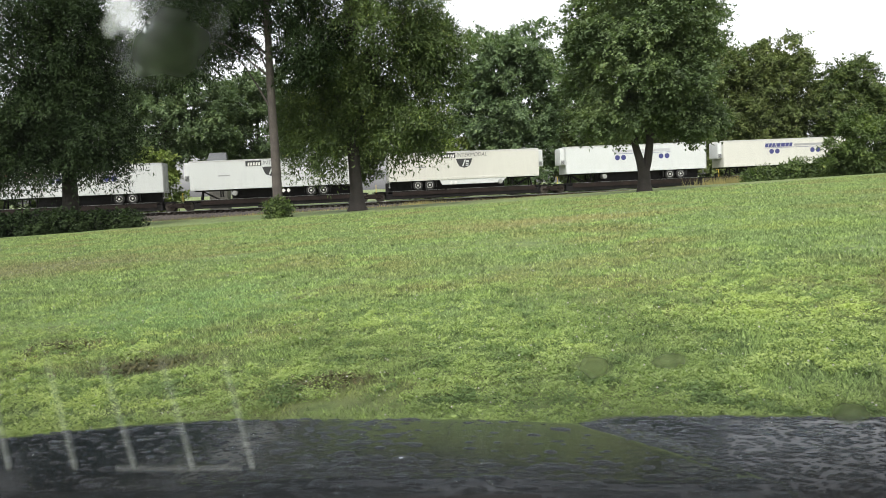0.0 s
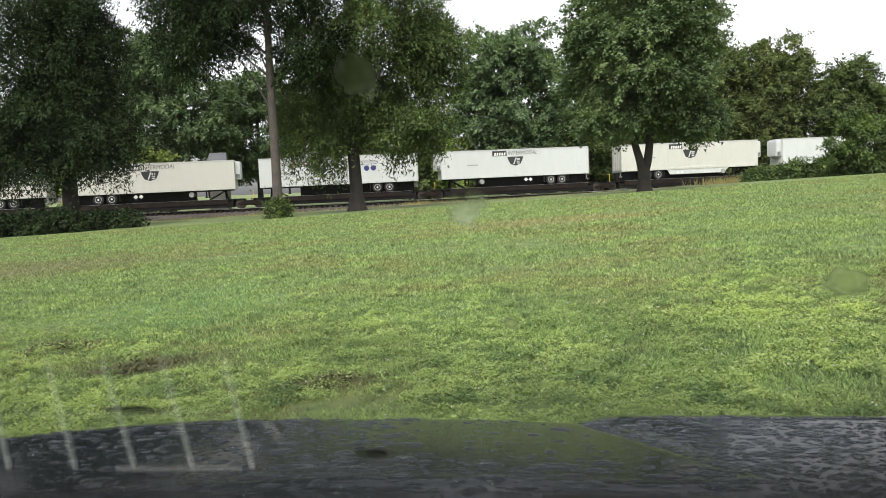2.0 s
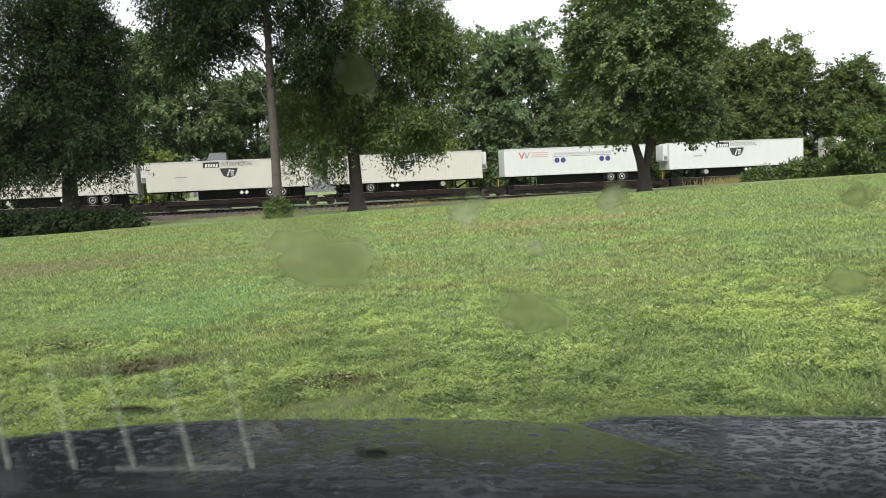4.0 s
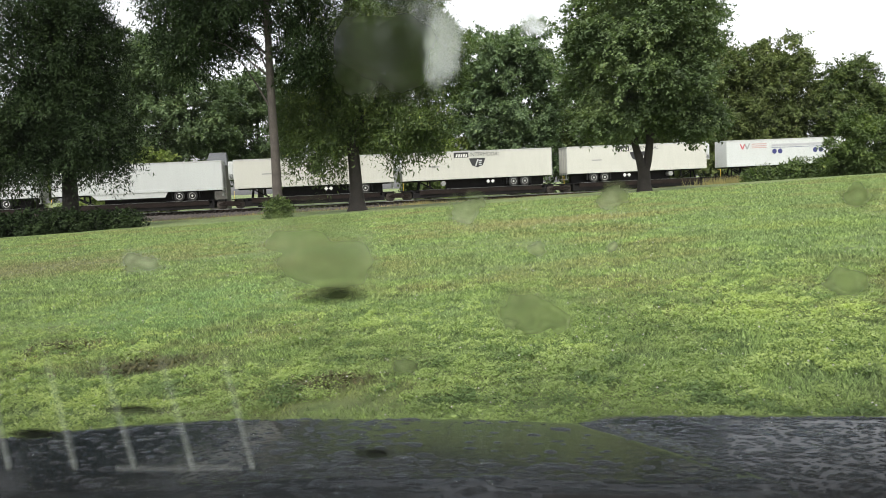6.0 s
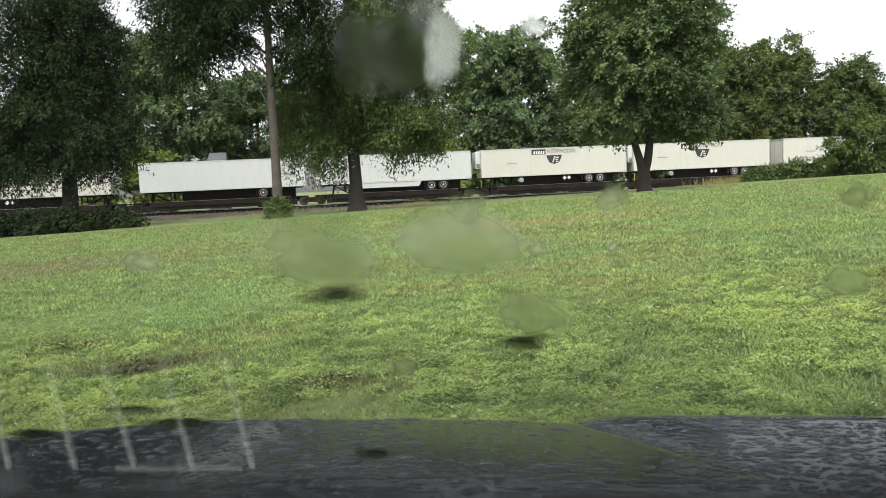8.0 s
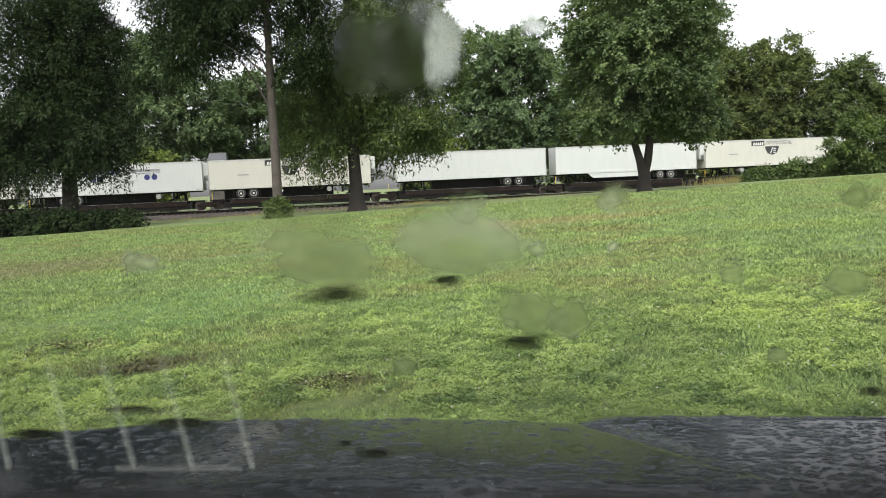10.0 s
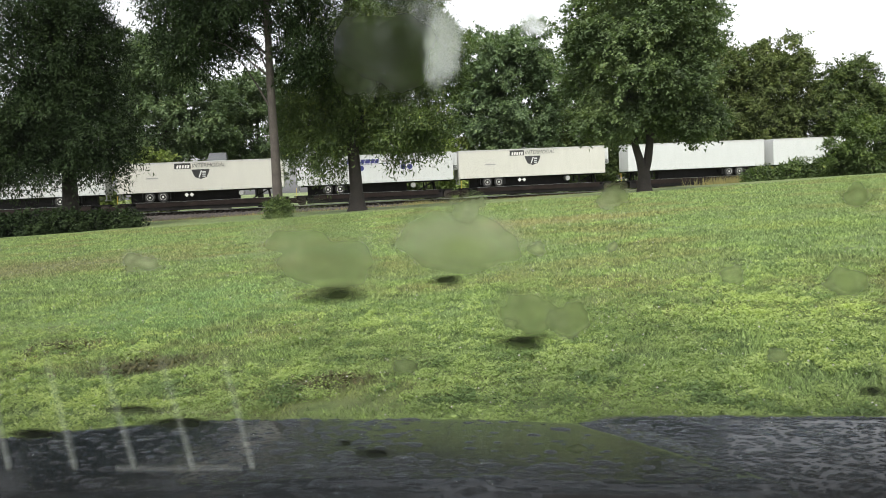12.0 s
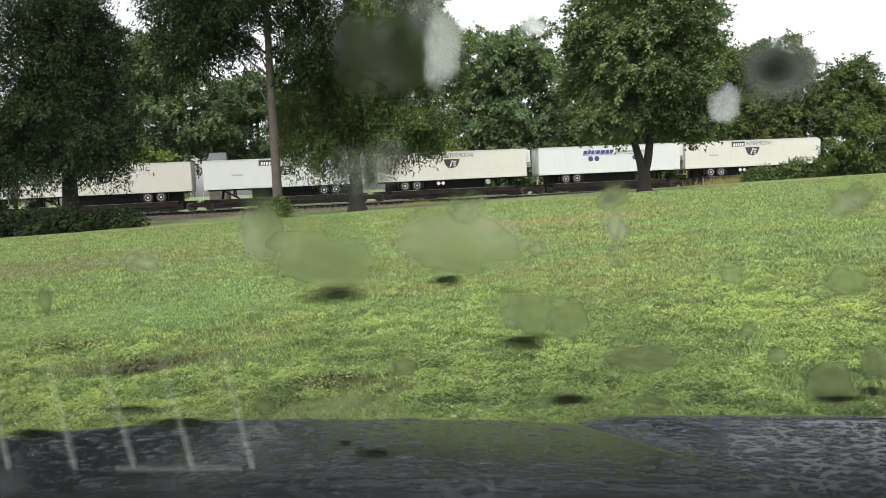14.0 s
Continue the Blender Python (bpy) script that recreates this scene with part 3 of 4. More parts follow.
def crown_points(rng, blobs, n, cluster=0.9, inner=0.4, each=30, flat=0.5):
    """Spray starts gathered in flattened, outward-drooping clusters inside ellipsoids (cx, cy, cz, rx, ry, rz)."""
    area = np.array([(b[3] * b[5] + b[3] * b[4] + b[4] * b[5]) for b in blobs])
    C, D, heads = [], [], []
    for b, m in zip(blobs, (n * area / area.sum()).astype(int)):
        k = max(5, m // each)
        i = np.arange(k) + 0.5
        zz, ang = 1 - 2 * i / k, i * 2.39996
        u = np.stack([np.sqrt(1 - zz * zz) * np.cos(ang), np.sqrt(1 - zz * zz) * np.sin(ang), zz], 1) + rng.normal(0, 0.16, (k, 3))
        u /= np.linalg.norm(u, axis=1, keepdims=True)
        r = np.where(rng.uniform(0, 1, (k, 1)) < 0.7, rng.uniform(0.84, 1.06, (k, 1)), rng.uniform(inner, 0.84, (k, 1)))
        head = np.array(b[:3]) + u * r * np.maximum(np.array(b[3:]) - cluster * 0.7, 0.3 * np.array(b[3:]))
        size = cluster * rng.uniform(0.6, 1.35, k)
        idx = rng.integers(0, k, m)
        q = rng.normal(0, 0.5, (m, 3))
        o = u[idx] * [1, 1, 0.6]
        off = q * size[idx][:, None] * [1, 1, flat]
        off[:, 2] -= 0.35 * (q[:, :2] * o[:, :2]).sum(1) * size[idx]
        C.append(head[idx] + off)
        d = o * 0.8 + q * 0.9
        d[:, 2] += 0.1
        D.append(d / (np.linalg.norm(d, axis=1, keepdims=True) + 1e-6))
        heads.append(head)
    return np.concatenate(C), np.concatenate(D), np.concatenate(heads)


def tree(name, label, x, y, stems, blobs, n, per, size, spray, droop, bark, leaf, limbs=14, seed=1, aspect=0.42, sink=0.25, category="tree", grow=1.0, cluster=0.9, each=30, flat=0.5):
    """stems: lists of (dx, dy, z, radius); blobs relative to the foot."""
    rng = np.random.default_rng(seed)
    stems = [[tuple(grow * v for v in q) for q in st] for st in stems]
    blobs = [tuple(grow * v for v in q) for q in blobs]
    z = float(ground_z(np.array(x), np.array(y)))
    t = thing(name, (x, y, z), label, category)
    tubes = []
    for st in stems:
        tubes.append(tube([(a, b, c - (sink if i == 0 else 0)) for i, (a, b, c, _) in enumerate(st)], [r for *_, r in st], 12))
    C, D, heads = crown_points(rng, blobs, n, cluster, each=each, flat=flat)
    for k in rng.permutation(len(heads))[:limbs]:
        end = Vector(heads[k])
        st = stems[int(rng.integers(0, len(stems)))]
        zs = [q[2] for q in st]
        zz = float(np.clip(end.z * rng.uniform(0.55, 0.85), zs[-1] * 0.3, zs[-1] * 0.98))
        start = Vector((float(np.interp(zz, zs, [q[0] for q in st])), float(np.interp(zz, zs, [q[1] for q in st])), zz))
        r0 = float(np.interp(zz, zs, [q[3] for q in st])) * 0.3
        mid = start.lerp(end, 0.5) + Vector((0, 0, (end - start).length * 0.12))
        tubes.append(tube([start, start.lerp(mid, 0.5) + Vector((0, 0, 0.1)), mid, mid.lerp(end, 0.6), end], [r0, r0 * 0.75, r0 * 0.5, r0 * 0.3, 0.015], 6))
    V, Fq = joined(tubes)
    part("trunk", mesh_np("trunk", V, Fq, bark, True), None, t)
    V, Fq = leaves(rng, C, D, per, size, spray, droop, aspect)
    part("crown", mesh_np("crown", V, Fq, leaf), None, t, kind="stuff")
    return t


def shrub(name, label, x, y, blobs, n, per, size, spray, leaf, seed, category="shrub", aspect=0.42):
    stems = [[(0, 0, 0, 0.04), (0.2 * math.cos(a), 0.2 * math.sin(a), 0.5, 0.03), (0.6 * math.cos(a), 0.6 * math.sin(a), 1.0, 0.015)] for a in (0.3, 1.7, 3.1, 4.6)]
    return tree(name, label, x, y, stems, blobs, n, int(per * 1.5), size, spray, 0.25, M_BARK, leaf, 4, seed, aspect, 0.1, category, cluster=0.5, each=22)


def near_trees():
    tree("locust_tree", "large dark-leaved tree with low hanging branches at the lawn's edge", -27.2, 56.5,
         [[(0, 0, 0, 0.85), (0, 0, 0.7, 0.6), (0.1, 0, 4, 0.5), (0, 0, 9, 0.42), (-0.3, 0, 15, 0.25), (0, 0, 20, 0.1)]],
         [(-0.6, 0, 14.6, 4.2, 5, 6), (-9.0, 0, 15.5, 3.6, 4, 3.5), (-5.8, -1, 6.4, 4.4, 4, 3.0), (2.6, -1, 6.4, 2.9, 3.5, 3.0), (0.2, 0, 9.6, 4.4, 4.5, 4.0), (1.7, 0, 14.6, 3.0, 3, 3.6), (-2.0, -1.5, 5.2, 2.4, 2, 2.0)],
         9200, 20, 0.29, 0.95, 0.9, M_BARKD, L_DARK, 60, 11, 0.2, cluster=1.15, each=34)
    tree("walnut_tree", "tall slender tree with a straight bare grey trunk and high crown", -10.8, 51.0,
         [[(0, 0, 0, 0.5), (0, 0, 0.8, 0.38), (0, 0, 5, 0.33), (-0.05, 0, 10, 0.29), (0, 0, 15, 0.22), (0, 0, 21, 0.08)]],
         [(-1, 0, 18.2, 7.0, 5, 4.6), (-5.6, -0.5, 12.8, 2.9, 2.6, 2.3), (-3.6, 0, 15.0, 2.6, 2.2, 1.6), (2.4, 0, 12.8, 2.4, 2.6, 2.2), (-7.0, 0, 16.2, 2.2, 2.6, 2.6), (-2.7, 0.6, 13.0, 1.7, 1.5, 1.1)],
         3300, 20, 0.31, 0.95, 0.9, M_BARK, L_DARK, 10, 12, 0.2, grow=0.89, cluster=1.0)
    tree("walnut_tree", "broad walnut tree with a thick dark trunk and drooping leafy limbs", -6.0, 55.0,
         [[(0, 0, 0, 0.82), (0, 0, 0.35, 0.56), (0, 0, 1.2, 0.43), (-0.05, 0, 3, 0.39), (-0.15, 0, 6, 0.37), (0, 0, 11, 0.3), (0.4, 0, 18, 0.1)]],
         [(1.4, 0, 12, 5.4, 4.5, 5.2), (3.6, -0.5, 5.4, 2.8, 2.6, 2.3), (-2.6, -0.5, 5.0, 2.5, 2.4, 2.4), (-1.4, 0, 8.4, 3.2, 3, 2.6), (5.2, 0, 10.2, 2.2, 2.6, 3.2), (0.8, 0.5, 7.2, 3.0, 2.4, 2.2)],
         7000, 21, 0.28, 0.95, 0.9, M_BARKD, L_WALNUT, 60, 13, 0.22, grow=1.09, cluster=1.0)
    tree("maple_tree", "round-crowned maple with a forked trunk on the lawn", 13.25, 50.0,
         [[(0, 0, 0, 0.62), (0, 0, 0.35, 0.45), (0.0, 0, 1.2, 0.4), (-0.25, 0, 2.0, 0.27), (-0.6, 0, 3.2, 0.22), (-0.9, 0, 6, 0.16), (-1.2, 0, 10, 0.05)],
          [(0, 0, 0, 0.3), (0, 0, 1.0, 0.3), (0.25, 0, 2.0, 0.28), (0.42, 0, 3.2, 0.25), (0.5, 0, 7, 0.18), (0.4, 0, 12, 0.05)]],
         [(0.0, 0, 8.3, 5.0, 4.8, 4.4), (0.0, 0, 11.0, 4.8, 4.4, 4.0), (-2.4, -0.5, 4.8, 2.2, 2.2, 1.4), (2.9, -0.5, 4.9, 2.2, 2.2, 1.7), (0.4, 1.2, 5.0, 2.6, 2.3, 1.3)],
         9200, 19, 0.2, 0.62, 0.5, M_BARKD, L_MAPLE, 60, 14, 0.5, cluster=0.85, each=32)


def far_trees():
    far = [  # x, y, height of centre, rx, rz, leaf, sprays, label, name
        (9.6, 101, 13.4, 8.6, 9.0, L_FAR, 4200, "dense round maple behind the railway", "maple_tree"),
        (-35, 99, 13.8, 9.5, 9.6, L_MID, 3800, "broad leafy tree behind the railway", "deciduous_tree"),
        (-25, 107, 11.4, 7.2, 8.8, L_MID, 2700, "lighter green tree behind the railway", "deciduous_tree"),
        (-13, 112, 10.5, 6.5, 8.0, L_WOOD, 2200, "leafy tree behind the railway", "deciduous_tree"),
        (-50, 96, 9.0, 8.0, 6.6, L_WOOD, 2200, "tall tree behind the railway", "deciduous_tree"),
        (-2.0, 114, 7.4, 5.0, 5.6, L_WOOD, 1500, "small tree at the wood's edge", "deciduous_tree"),
        (21.5, 112, 9.0, 7.0, 7.5, L_WOOD, 2000, "shaded tree at the wood's edge", "deciduous_tree"),
        (33, 118, 11, 7.0, 9.0, L_OLIVE, 2200, "woodland tree behind the railway", "deciduous_tree"),
        (43, 116, 13.0, 6.6, 9.2, L_OLIVE, 3500, "woodland tree with a domed crown", "deciduous_tree"),
        (50.5, 115, 12.8, 6.6, 9.4, L_OLIVE, 3500, "woodland tree with reddish-green crown", "deciduous_tree"),
        (59.5, 112, 10.4, 6.2, 7.4, L_WOOD, 2300, "open-crowned tree at the wood's end", "deciduous_tree"),
        (66.5, 116, 8.0, 5.0, 6.0, L_WOOD, 1500, "low tree at the wood's end", "deciduous_tree")]
    shape = np.random.default_rng(9)
    for i, (x, y, zc, rx, rz, leaf, n, label, name) in enumerate(far):
        lobes = [(0, 0, zc, rx * 0.86, rx * 0.75, rz * 0.88)]
        for k in range(6):
            a = k * 1.05 + shape.uniform(-0.3, 0.3)
            f = shape.uniform(0.36, 0.52)
            lobes.append((rx * 0.56 * math.cos(a), -1.0, zc + rz * 0.58 * math.sin(a), rx * f, rx * f, rz * f))
        if x > -8:
            lobes.append((0, 0, zc * 0.42, rx * 0.8, rx * 0.6, zc * 0.36))
        tree(name, label, x, y, [[(0, 0, 0, 0.5), (0, 0, 3, 0.36), (0.2, 0, 9, 0.28), (0, 0, zc + rz * 0.7, 0.08)]],
             lobes, n, 24, 0.36, 1.0, 0.4, M_BARKD, leaf, 20, 30 + i, 0.45, cluster=1.35, each=30)
    # understorey along the far side of the line
    rng = np.random.default_rng(77)
    C, D = [], []
    for i in range(46):
        x = -75 + i * 3.6 + rng.uniform(-1, 1)
        y = 103 + x * 0.16 + rng.uniform(4, 12)
        if -52 < x < -6:
            continue
        h = rng.uniform(2.6, 4.4)
        c, d, _ = crown_points(rng, [(x, y, h - 0.5, 3.0, 2.2, h)], 150, 1.0)
        C.append(c), D.append(d)
    V, Fq = leaves(rng, np.concatenate(C), np.concatenate(D), 20, 0.42, 1.0, 0.3, 0.45)
    tagged(new("undergrowth", mesh_np("undergrowth", V, Fq, L_WOOD)), "dense green undergrowth along the far side of the railway", "undergrowth", kind="stuff")


def shrubs():
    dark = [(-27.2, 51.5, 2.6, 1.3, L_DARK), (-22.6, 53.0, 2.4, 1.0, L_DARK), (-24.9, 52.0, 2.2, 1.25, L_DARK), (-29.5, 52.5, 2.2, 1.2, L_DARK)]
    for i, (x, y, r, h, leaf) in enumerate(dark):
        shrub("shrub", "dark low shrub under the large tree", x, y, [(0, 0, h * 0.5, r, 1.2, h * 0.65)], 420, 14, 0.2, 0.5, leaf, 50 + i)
    shrub("sapling_bush", "leafy green bush around the foot of the slender tree", -10.75, 49.9, [(0.1, 0, 0.55, 0.72, 0.7, 0.7)], 190, 12, 0.22, 0.5, L_WALNUT, 60, aspect=0.28)
    right = [(36.2, 64, 2.6, 3.6, 3.0, 900, L_SHRUB, "large arching bush beside the railway"), (40.5, 65, 2.4, 3.2, 3.4, 700, L_SHRUB, "large arching bush beside the railway"),
             (32.0, 68, 0.55, 1.9, 0.85, 420, L_SHRUB, "spreading bush at the lawn's edge"), (29.7, 70, 0.45, 1.7, 0.75, 330, L_SHRUB, "low spreading bush at the lawn's edge"),
             (33.9, 66, 0.75, 1.7, 1.15, 420, L_SHRUB, "spreading bush at the lawn's edge")]
    for i, (x, y, zc, r, rz, n, leaf, lab) in enumerate(right):
        shrub("bush", lab, x, y, [(0, 0, zc, r, 1.8, rz), (-r * 0.5, -0.5, zc * 0.5, r * 0.6, 1.2, rz * 0.5)], n, 14, 0.3, 0.8, leaf, 70 + i, "bush", 0.3)
    for i, (x, y, r, h) in enumerate([(-43, 92, 3, 6.6), (-38.2, 92.5, 3, 7.4), (-34.2, 93, 2.6, 7.6), (2.5, 99, 2.8, 7.6)]):
        shrub("bush", "bright yellow-green bush behind the railway", x, y, [(0, 0, h * 0.55, r, 1.6, h * 0.5)], 330, 13, 0.4, 0.9, L_LIME, 90 + i, "bush")
    # tall weeds and dry stems by the rails
    rng = np.random.default_rng(3)
    P = []
    for cx, cy, sx, n, h in ((28.0, 74.5, 1.6, 900, 0.9), (26.0, 78.5, 3.0, 500, 0.4), (-1.8, 75.5, 1.0, 260, 0.4), (-0.5, 76.4, 6, 500, 0.25), (12, 78.6, 8, 900, 0.3), (-20, 71.5, 8, 700, 0.25)):
        x = rng.normal(cx, sx, n)
        y = cy + (x - cx) * 0.16 + rng.normal(0, 0.35, n)
        P.append(np.stack([x, y, ground_z(x, y), h * rng.uniform(0.4, 1.3, n)], 1))
    P = np.concatenate(P)
    a = rng.normal(0, 0.3, (len(P), 2))
    w = 0.03
    V = np.stack([P[:, :3] - [w, 0, 0.1], P[:, :3] + [w, 0, -0.1], P[:, :3] + np.column_stack([a * P[:, 3:], P[:, 3]])], 1).reshape(-1, 3)
    tagged(new("weeds", mesh_np("weeds", V, np.arange(len(V)).reshape(-1, 3), M_STRAW)), "straw-coloured tall weeds beside the ballast", "weeds", kind="stuff")


def barn():
    h = thing("barn", pose(-26.0, 91, -0.8, 0, 0, 9), "grey metal-roofed barn half hidden behind trees", "barn")
    bm = box(bmesh.new(), -1.0, 1.0, -2, 2, 0, 5.7)
    part("wall", bm, worn("barn_boards", (0.085, 0.08, 0.07), 0.8, 0, 1.0, 0.3), h)
    for s in (-1, 1):
        bm = bmesh.new()
        q = [bm.verts.new(p) for p in ((-1.2, s * 2.3, 5.5), (1.2, s * 2.3, 5.5), (0.95, 0, 7.0), (-0.95, 0, 7.0))]
        r = bmesh.ops.extrude_face_region(bm, geom=[bm.faces.new(q)])
        bmesh.ops.translate(bm, verts=[v for v in r["geom"] if isinstance(v, bmesh.types.BMVert)], vec=(0, 0, 0.12))
        bmesh.ops.recalc_face_normals(bm, faces=bm.faces)
        part("roof", bm, M_ROOF, h)
    bm = bmesh.new()
    for s in (-1, 1):
        bm.faces.new([bm.verts.new(p) for p in ((s * 1.0, -2, 5.7), (s * 1.0, 2, 5.7), (s * 0.93, 0, 6.96))])
    part("gable", bm, M_ROOF, h)


M_ROOF = worn("grey_metal_roof", (0.075, 0.08, 0.082), 0.8, 0.0, 1.0, 0.2)
barn()
near_trees()
far_trees()
shrubs()
# ---- the parked car through whose windscreen the lawn is seen ----
CAR = Matrix.Translation(EYE) @ pose(0, 0, 0, 0, 2.4, 0) @ Matrix.Translation((0, 0, -1.3))
M_PAINT, _n, _l, _b = mat("wet_charcoal_car_paint", 0.3, 0.0)
_c, _f = noise_ramp(_n, _l, 60.0, [(0.3, (0.010, 0.015, 0.02)), (0.7, (0.018, 0.026, 0.033))])
_l.new(_c, _b.inputs["Base Color"])
_b.inputs["Coat Weight"].default_value, _b.inputs["Coat Roughness"].default_value = 1.0, 0.07
_r, _f = noise_ramp(_n, _l, 14.0, [(0.35, (0.3, 0.3, 0.3)), (0.65, (0.6, 0.6, 0.6))])
_l.new(_r, _b.inputs["Roughness"])
_b.inputs["Specular IOR Level"].default_value = 0.02
_, _w = noise_ramp(_n, _l, 34.0, [(0.3, (0, 0, 0)), (0.7, (1, 1, 1))], detail=5.0)
bump(_n, _l, _b, _w, 0.08, 0.004)
_bn = [k for k in _n if k.bl_idname == "ShaderNodeBump"][0]
_l.new(_bn.outputs["Normal"], _b.inputs["Coat Normal"])
M_TRIM = worn("black_plastic_trim", (0.02, 0.02, 0.02), 0.7, 0, 8.0, 0.3)
M_DASH = worn("black_dashboard_vinyl", (0.006, 0.006, 0.006), 0.9, 0, 8.0, 0.3)
M_DASH.node_tree.nodes["Principled BSDF"].inputs["Specular IOR Level"].default_value = 0.05
M_CHROME, _n, _l, _b = mat("grey_plastic_slat", 0.6, 0.0)
_c, _f = noise_ramp(_n, _l, 50.0, [(0.3, (0.045, 0.05, 0.04)), (0.7, (0.1, 0.105, 0.09))])
_l.new(_c, _b.inputs["Base Color"])


M_BARGREY = worn('dark_grey_plastic_bar', (0.04, 0.043, 0.037), 0.6, 0, 30.0, 0.4)


def pane_material():
    """Thin clear glass: lets the view through and mirrors a little, more at a slant."""
    m, n, l, b = mat("windscreen_glass", 0.0)
    n.remove(b)
    tr, gl = n.new("ShaderNodeBsdfTransparent"), n.new("ShaderNodeBsdfGlossy")
    gl.inputs["Roughness"].default_value = 0.08
    fr = n.new("ShaderNodeFresnel")
    fr.inputs["IOR"].default_value = 1.52
    x2 = n.new("ShaderNodeMath")
    x2.operation, x2.use_clamp = "MULTIPLY", True
    x2.inputs[1].default_value = 1.7
    l.new(fr.outputs[0], x2.inputs[0])
    mx = n.new("ShaderNodeMixShader")
    l.new(x2.outputs[0], mx.inputs[0]), l.new(tr.outputs[0], mx.inputs[1]), l.new(gl.outputs[0], mx.inputs[2])
    l.new(mx.outputs[0], n["Material Output"].inputs["Surface"])
    return m


def water_material(name, rough, ior, soft, most, tint=(1, 1, 1)):
    """Water on the glass: scattered refraction that thins out to nothing towards the rim."""
    m, n, l, b = mat(name, rough)
    n.remove(b)
    rf, tr = n.new("ShaderNodeBsdfRefraction"), n.new("ShaderNodeBsdfTransparent")
    rf.distribution = "BECKMANN"
    rf.inputs["Color"].default_value = (*tint, 1)
    rf.inputs["IOR"].default_value, rf.inputs["Roughness"].default_value = ior, rough
    c = n.new("ShaderNodeTexCoord")
    flat = n.new("ShaderNodeVectorMath")
    flat.operation = "MULTIPLY"
    flat.inputs[1].default_value = (1, 1, 0)
    ln = n.new("ShaderNodeVectorMath")
    ln.operation = "LENGTH"
    l.new(c.outputs["Object"], flat.inputs[0]), l.new(flat.outputs[0], ln.inputs[0])
    mr = n.new("ShaderNodeMapRange")
    mr.interpolation_type = "SMOOTHSTEP"
    for k, v in zip(("From Min", "From Max", "To Min", "To Max"), (0.92 - soft, 0.92, most, 0.0)):
        mr.inputs[k].default_value = v
    # ragged outline, different for each drop
    info, wob, ad = n.new("ShaderNodeObjectInfo"), n.new("ShaderNodeTexNoise"), n.new("ShaderNodeMath")
    far = n.new("ShaderNodeVectorMath")
    far.operation = "SCALE"
    l.new(info.outputs["Location"], far.inputs[0])
    far.inputs["Scale"].default_value = 40.0
    mv = n.new("ShaderNodeVectorMath")
    l.new(flat.outputs[0], mv.inputs[0]), l.new(far.outputs[0], mv.inputs[1])
    l.new(mv.outputs[0], wob.inputs["Vector"])
    wob.inputs["Scale"].default_value, wob.inputs["Detail"].default_value = 1.2, 2.5
    up = n.new("ShaderNodeMapRange")
    for k, v in zip(("From Min", "From Max", "To Min", "To Max"), (0.36, 0.7, 0.0, 0.38)):
        up.inputs[k].default_value = v
    l.new(wob.outputs["Fac"], up.inputs["Value"])
    l.new(ln.outputs["Value"], ad.inputs[0]), l.new(up.outputs["Result"], ad.inputs[1])
    l.new(ad.outputs[0], mr.inputs["Value"])
    mx = n.new("ShaderNodeMixShader")
    l.new(mr.outputs["Result"], mx.inputs[0]), l.new(tr.outputs[0], mx.inputs[1]), l.new(rf.outputs[0], mx.inputs[2])
    l.new(mx.outputs[0], n["Material Output"].inputs["Surface"])
    return m


M_PANE = pane_material()
M_FILM = water_material("thin_rain_film", 0.36, 1.05, 0.85, 0.95)
M_DROP = water_material("domed_rain_drop", 0.25, 1.2, 0.7, 0.62)
# The dark tint paints in the shade that shows through some clear drops.
M_DARKDROP = water_material("shade_tinted_rain_drop", 0.4, 1.06, 0.85, 0.95, (0.2, 0.22, 0.18))
M_BEAD, _n, _l, _b = mat("water_bead", 0.02)
# Pale, slightly diffuse base stands in for light gathered by clear beads.
_b.inputs["Base Color"].default_value = (0.76, 0.84, 0.9, 1)
_b.inputs["Transmission Weight"].default_value, _b.inputs["IOR"].default_value = 0.97, 1.33
GLASS_FOOT, GLASS_SLOPE = Vector((0, 0.82, 0.945)), 30.0


def smooth(a, b, x):
    t = np.clip((x - a) / (b - a), 0, 1)
    return t * t * (3 - 2 * t)


def crease_x(y):
    return 0.49 - 0.085 * np.clip((y - 1.06) / 0.54, 0, 2) ** 1.6 + 0.06 * np.clip(1.06 - y, 0, 1)


def hood_z(x, y):
    mid = smooth(-0.72, -0.12, x)
    z = 0.803 - 0.08 * (y - 0.95) + 0.1 * (1.85 - y) * mid - 0.13 * np.clip(1.1 - y, 0, None) * mid
    side = smooth(0.0, 0.14, x - crease_x(y))
    z = z * (1 - side) + (0.737 + 0.05 * (1.85 - y) - 0.05 * np.clip(1.3 - y, 0, None)) * side
    z = z - 1.2 * np.clip(y - 1.8, 0, None) ** 2 - 0.1 * np.clip(-x - 0.45, 0, None) ** 1.6
    z = z - 0.009 * np.exp(-((x - 0.34) / 0.17) ** 2) * (1 - side) - 0.004 * np.exp(-((x - crease_x(y)) / 0.016) ** 2)
    # low swage across the rear of the hood
    z = z + 0.0035 * np.exp(-((y - 1.28 + 0.16 * mid) / 0.02) ** 2) * smooth(-0.7, -0.5, x) * (1 - side)
    return z - 0.03 * np.clip(x - 0.95, 0, None) ** 1.5


